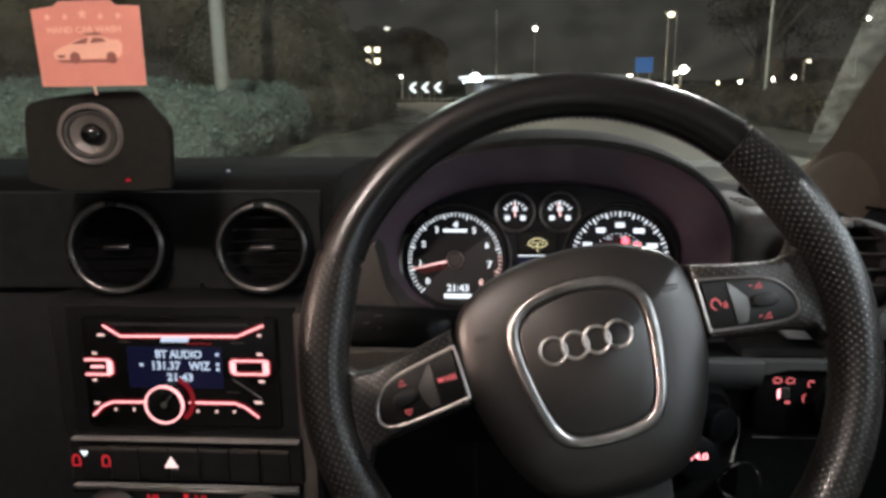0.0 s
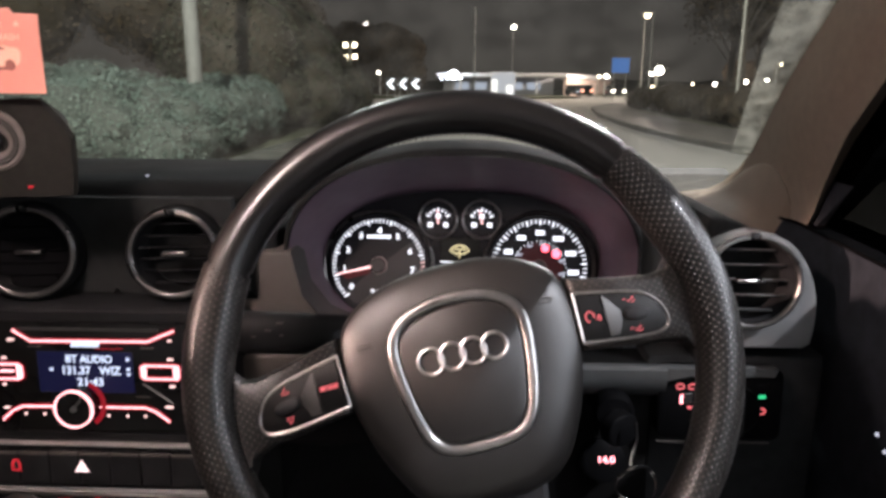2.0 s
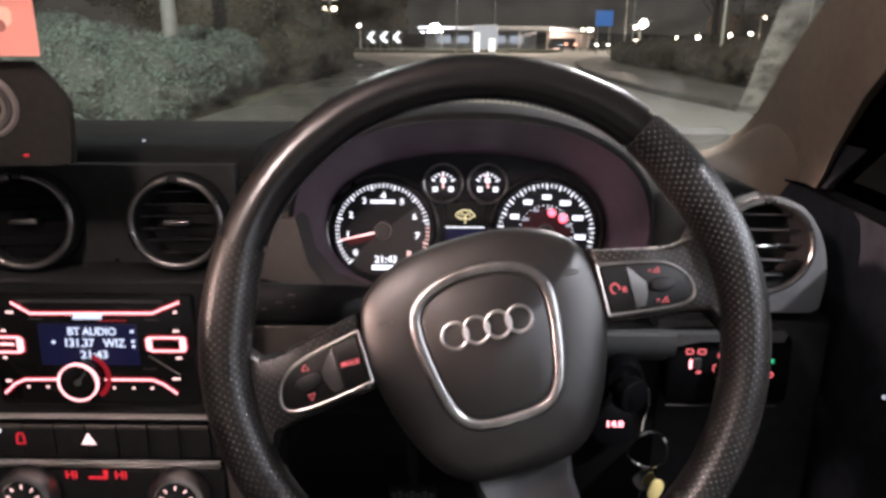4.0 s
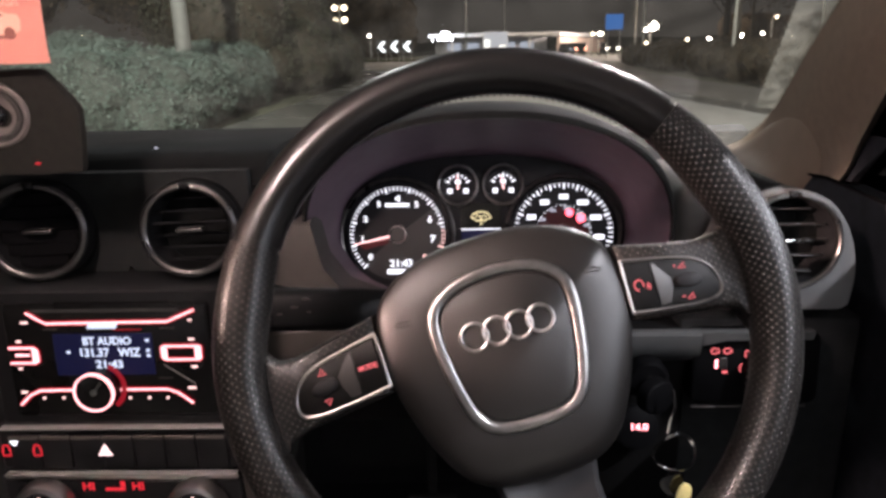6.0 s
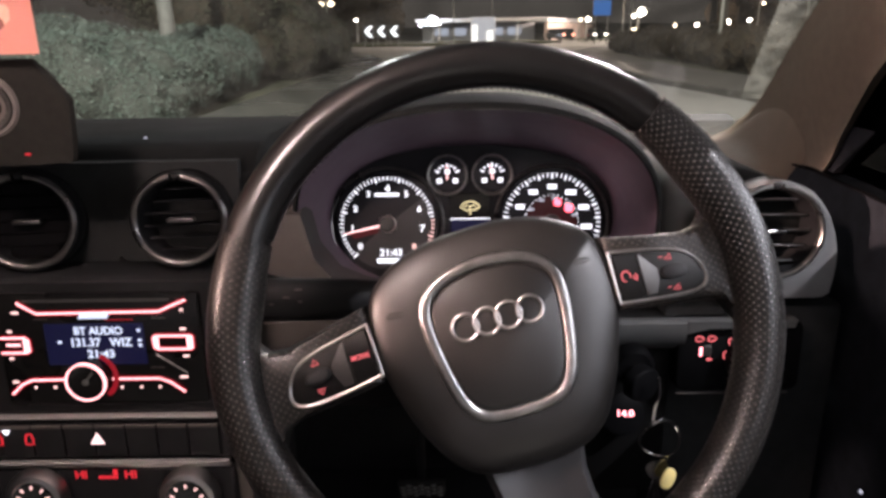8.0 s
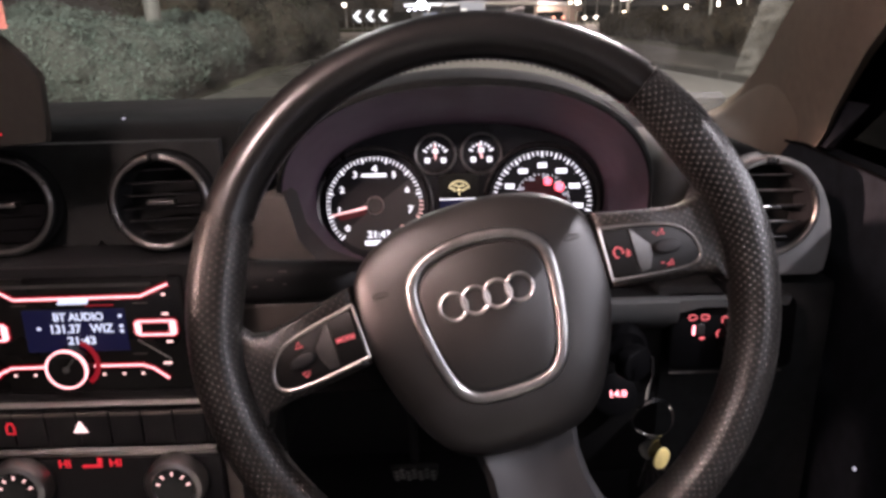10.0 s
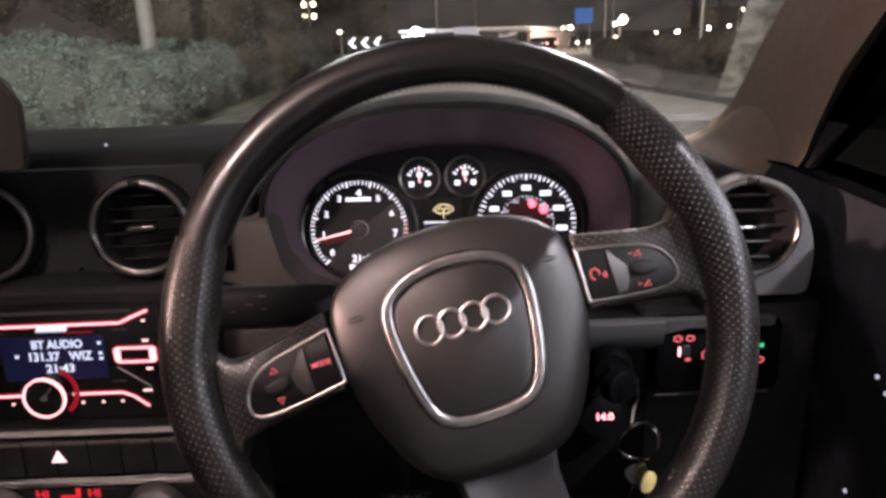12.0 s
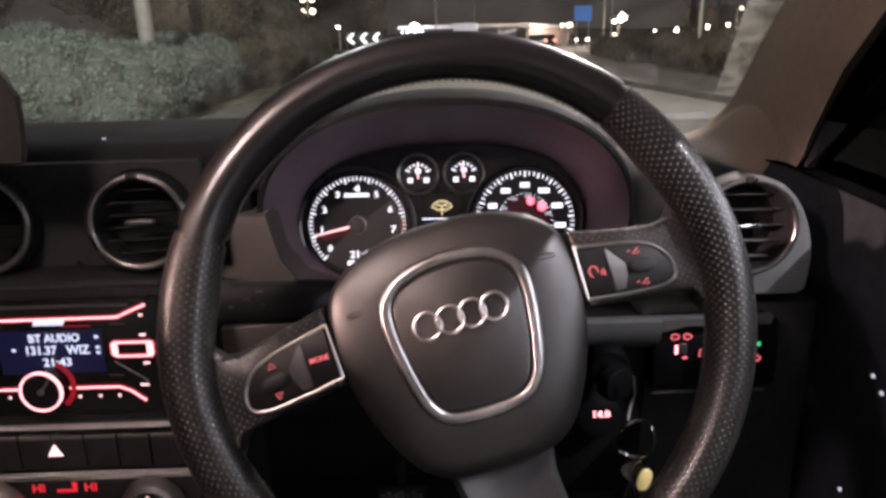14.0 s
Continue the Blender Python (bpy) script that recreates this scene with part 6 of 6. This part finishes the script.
    kn = part("volume_knob", lathe([(0.0165, 0.002), (0.0165, 0.016), (0.0150, 0.0185), (0, 0.0175)], 40, pose(KX, KY, 0)), M_GLOSSBLK, s)
    part("knob_glow", lathe([(0.0155, 0.0180), (0.0158, 0.0192), (0.0171, 0.0188), (0.0171, 0.0160), (0.0160, 0.0160)], 48, pose(KX, KY, 0), None, True), E_REDHOT, kn, "glowing knob rim")
    # red halo beside the knob, drawn as a glowing arc
    gl = [(KX + 0.0205 * math.cos(radians(a)), KY + 0.0205 * math.sin(radians(a)), 0.0060) for a in range(-55, 71, 6)]
    part("knob_halo", sweep(gl, 0.0022, 0.0006, 8), E_REDGLOW, kn)
    part("knob_mark", bar((KX + 0.004, KY + 0.005, 0.0186), (0.0110, 0.0012, 0.0006), None, 52), M_ALU, kn, "", False)
    part("knob_cap", lathe([(0.0026, 0.0174), (0.0026, 0.0186), (0, 0.0188)], 18, pose(KX, KY, 0)), M_ALU, kn)
    part("disc_slot", bar((0.0, 0.0445, 0.0042), (0.125, 0.0028, 0.0004)), M_RUBBER, s, "", False)


stereo()


def button_row():
    b = empty("switch_row", facing(-0.306, 0.592, 0.819, 3, 0), "black switch row with hazard button between aluminium strips", "switch panel")
    part("panel", box(bmesh.new(), (0, 0, -0.006), (0.214, 0.044, 0.010), 0.002, 1), M_SATIN, b)
    part("upper_strip", box(bmesh.new(), (0.002, 0.0200, 0.0015), (0.206, 0.0018, 0.008), 0.0006, 2), M_TRIM, b, "aluminium strip")
    part("lower_strip", box(bmesh.new(), (0.0, -0.0245, 0.0015), (0.206, 0.0018, 0.008), 0.0006, 2), M_TRIM, b, "aluminium strip")
    part("lower_strip", box(bmesh.new(), (0.0, -0.0290, 0.0005), (0.206, 0.0012, 0.005), 0.0004, 1), M_ALU, b, "aluminium strip")
    for i in range(7):
        x = -0.082 + i * 0.0275
        part("switch", box(bmesh.new(), (x, -0.003, 0.0005), (0.0265, 0.032, 0.006), 0.0015, 2), M_SATIN, b)
        part("switch_edge", box(bmesh.new(), (x, 0.0112, 0.0030), (0.0262, 0.0036, 0.0030), 0.001, 2), M_GREYPL, b, "grey switch edge")
    part("hazard_symbol", slab([(-0.0172, -0.0058), (-0.0045, -0.0058), (-0.0108, 0.0052)], 0.0036, 0.0042), glow("hazard_light", (1.0, 0.72, 0.68), 1.6), b, "bright white-red triangle", False)
    for x in (-0.0985, -0.071):
        body = [(x - 0.003, -0.0055), (x + 0.0035, -0.0055), (x + 0.0035, 0.0002), (x + 0.002, 0.0042), (x - 0.0015, 0.0042), (x - 0.003, 0.0002)]
        part("switch_symbol", sweep([(p[0], p[1], 0.0038) for p in body], 0.0009, 0.0003, 6, True), E_RED, b, "red lit symbol")
    part("white_lamp", slab([(-0.0935, 0.0085), (-0.0865, 0.0085), (-0.0885, 0.0045), (-0.0905, 0.0045)], 0.004, 0.0048), E_WHITE, b, "", False)


button_row()


def climate():
    c = empty("climate_panel", facing(-0.308, 0.588, 0.760, 3, 0), "black climate control panel with red lettering and two dials", "climate control")
    part("panel", box(bmesh.new(), (0, -0.004, -0.006), (0.214, 0.062, 0.010), 0.002, 1), M_SATIN, c)
    for x in (-0.0665, 0.069):
        part("dial", lathe([(0.0245, 0.0), (0.0235, 0.012), (0.0195, 0.015), (0, 0.014)], 36, pose(x, 0.005, 0)), M_GLOSSBLK, c)
        part("dial_ring", lathe([(0.0185, 0.0150), (0.0200, 0.0168), (0.0240, 0.0155), (0.0262, 0.0115), (0.0266, 0.003), (0.0220, 0.003)], 48, pose(x, 0.005, 0), None, True), M_SATINCH, c, "chrome dial ring")
        bm = bmesh.new()
        for a in (50, 90, 130, 165, 15):
            bar((x + 0.0135 * math.cos(radians(a)), 0.005 + 0.0135 * math.sin(radians(a)), 0.0158), (0.0036, 0.0016, 0.0004), None, a, bm)
        part("dial_marks", bm, E_PINK, c, "", False)
    words("temperature_lettering", "HI", 0.0105, E_RED, c, pose(-0.030, 0.021, 0.0002), "red lit lettering", 1.1)
    words("temperature_lettering", "HI", 0.0105, E_RED, c, pose(0.0145, 0.021, 0.0002), "red lit lettering", 1.1)
    part("seat_symbol", bar((-0.006, 0.0185, 0.0002), (0.017, 0.0026, 0.0005)), E_RED, c, "", False)
    part("seat_symbol", bar((0.001, 0.0235, 0.0002), (0.004, 0.0060, 0.0005)), E_RED, c, "", False)


climate()


# ---- things on the dash ----
def speaker():
    s = empty("speaker_box", facing(-0.332, 0.560, 1.066, 2, 0), "small black carpeted loudspeaker box on the dashboard", "speaker")
    o = rounded([(-0.058, 0.0), (0.0545, 0.0), (0.0575, 0.006), (0.0600, 0.044), (0.0585, 0.050), (0.0395, 0.0725), (0.034, 0.0765), (-0.01, 0.0745), (-0.050, 0.0690), (-0.056, 0.062), (-0.057, 0.03)], 1)
    bm = bmesh.new()
    rows = []
    for z, k in ((-0.15, 0.25), (-0.004, 0.99), (-0.001, 0.975), (0.0, 0.95)):
        rows.append([bm.verts.new(((x + 0.057) * k - 0.057 + (0.003 if k == 0.95 else 0), (y - 0.0) * (k if k > 0.9 else 0.8), z)) for x, y in o])
    for p, q in zip(rows, rows[1:]):
        for i in range(len(o)):
            bm.faces.new((p[i], p[(i + 1) % len(o)], q[(i + 1) % len(o)], q[i]))
    bm.faces.new(rows[0][::-1])
    bm.faces.new(rows[-1])
    part("cabinet", bm, M_BOX, s)
    c = pose(-0.003, 0.043, 0.0, 4, 8, 0) @ Matrix.Diagonal((0.84, 0.80, 1.0, 1.0))
    part("frame", lathe([(0.0285, -0.004), (0.0285, 0.004), (0.0265, 0.0055), (0.0240, 0.0048), (0.0238, 0.001)], 48, c), M_CONE, s, "grey speaker frame")
    part("surround", lathe([(0.0238, 0.002), (0.0222, 0.0048), (0.0195, 0.0045), (0.0178, 0.0015)], 48, c), M_CONEDARK, s)
    part("cone", lathe([(0.0180, 0.0036), (0.0130, 0.0015), (0.0100, 0.0005)], 48, c), M_CONE, s, "grey paper cone")
    part("dust_cap", lathe([(0.0102, 0.0005), (0.0095, 0.003), (0.0070, 0.0058), (0.0035, 0.0072), (0, 0.0076)], 32, c), M_GLOSSBLK, s, "glossy dark dust cap")
    part("red_light", box(bmesh.new(), (0.022, 0.008, 0.001), (0.003, 0.0014, 0.002), 0, 1), E_RED, s)
    k = empty("car_wash_card", facing(-0.3215, 0.548, 1.171, 0, 0), "red car wash card with stars, lettering and a printed car", "card")
    m = Matrix.Diagonal((0.845, 0.83, 1, 1))
    o = [(-0.0455, -0.0325), (0.0470, -0.0325), (0.0478, 0.0335), (0.0270, 0.0345), (0.0235, 0.0385), (-0.0220, 0.0385), (-0.0270, 0.0345), (-0.0470, 0.0320)]
    part("sheet", slab(o, -0.0006, 0.0, 0), M_CARD, k, "", False)
    for i in range(5):
        x = -0.033 + 0.0155 * i
        r = 0.0045 if i == 2 else 0.0033
        st = [(x + (r if j % 2 == 0 else r * 0.42) * math.sin(j * math.pi / 5), 0.0255 + (0.002 if i == 2 else 0) + (r if j % 2 == 0 else r * 0.42) * math.cos(j * math.pi / 5)) for j in range(10)]
        part("star", slab(st, 0.0002, 0.0006), M_CARDPALE, k, "", False)
    words("lettering", "HAND CAR WASH", 0.0074, M_CARDPALE, k, pose(-0.002, 0.0145, 0.0006), "pale lettering", 1.05)
    body = [(-0.0305, -0.0095), (-0.0315, -0.0040), (-0.0265, -0.0005), (-0.0180, 0.0025), (-0.0080, 0.0070), (0.0020, 0.0092), (0.0120, 0.0090), (0.0200, 0.0066), (0.0270, 0.0060), (0.0295, 0.0020), (0.0285, -0.0060), (0.0240, -0.0095)]
    part("printed_car", slab(body, 0.0002, 0.0005), M_CARDPALE, k, "", False)
    part("printed_window", slab([(-0.0150, 0.0030), (-0.0070, 0.0064), (0.0015, 0.0082), (-0.0015, 0.0032)], 0.0004, 0.0007), M_CARDDARK, k, "", False)
    part("printed_window", slab([(0.0020, 0.0034), (0.0045, 0.0080), (0.0120, 0.0078), (0.0170, 0.0048)], 0.0004, 0.0007), M_CARDDARK, k, "", False)
    part("printed_grille", slab([(-0.0285, -0.0062), (-0.0215, -0.0056), (-0.0215, -0.0082), (-0.0270, -0.0084)], 0.0004, 0.0007), M_CARDDARK, k, "", False)
    part("printed_shadow", slab([(-0.0290, -0.0102), (0.0240, -0.0102), (0.0200, -0.0125), (-0.0250, -0.0125)], 0.0001, 0.0004), M_CARDDARK, k, "", False)
    part("printed_roof", slab([(-0.0030, 0.0105), (0.0010, 0.0128), (0.0100, 0.0126), (0.0135, 0.0100)], 0.0002, 0.0006), M_CARDDARK, k, "", False)
    for x, w in ((-0.0125, 0.0046), (0.0195, 0.0044)):
        part("printed_wheel", slab([(x + w * math.cos(a * 0.5236), -0.0085 + w * 1.1 * math.sin(a * 0.5236)) for a in range(12)], 0.0006, 0.0009), M_CARDDARK, k, "", False)
    part("stick", sweep([(-0.001, -0.040, -0.004), (-0.001, -0.020, -0.001)], 0.0012, 0.001, 6), M_CARDPALE, k)
    for ob in k.children:
        ob.data.transform(m)

    d = empty("dash_speck", pose(-0.2905, 0.712, 1.0605), "tiny pale speck on the black dashboard top, its glint made by glow", "sensor")
    part("base", lathe([(0.004, 0.0), (0.004, 0.001), (0.003, 0.0016), (0, 0.0016)], 16), M_DARKPL, d)
    # dome glows only to give the speck its glint
    part("dome", lathe([(0.0017, 0.001), (0.0016, 0.003), (0.0009, 0.0038), (0, 0.004)], 12), E_DIM, d)


speaker()


def pedals():
    p = empty("brake_pedal", pose(-0.062, 1.12, 0.371, 35, 0, 0), "studded rubber and metal brake pedal in the dark footwell", "pedal")
    part("plate", box(bmesh.new(), (0, 0, 0), (0.085, 0.012, 0.06), 0.005, 2), M_RUBBER, p, "black rubber plate")
    for i in range(7):
        for j in range(6):
            if (i + j) % 2 == 0:
                part("stud", box(bmesh.new(), (0, 0, 0), (0.0085, 0.003, 0.0085), 0.001, 1, pose(-0.033 + i * 0.011, -0.007, -0.0245 + j * 0.0098, 0, 45, 0)), M_PEDAL, p, "dull metal stud")
    part("arm", sweep([(0, 0.01, 0), (0, 0.05, 0.08), (0, 0.12, 0.32)], 0.008, None, 8), M_CARPET, p)


pedals()

# ---- many small stones last ----
kerb(LEFT_KERB, 1, "kerb_1", M_KERB, "row of pale concrete kerb stones")
kerb(RIGHT_KERB, -1, "kerb_2", M_KERBSHADE, "row of concrete kerb stones, the shade of their faces put in the colour")
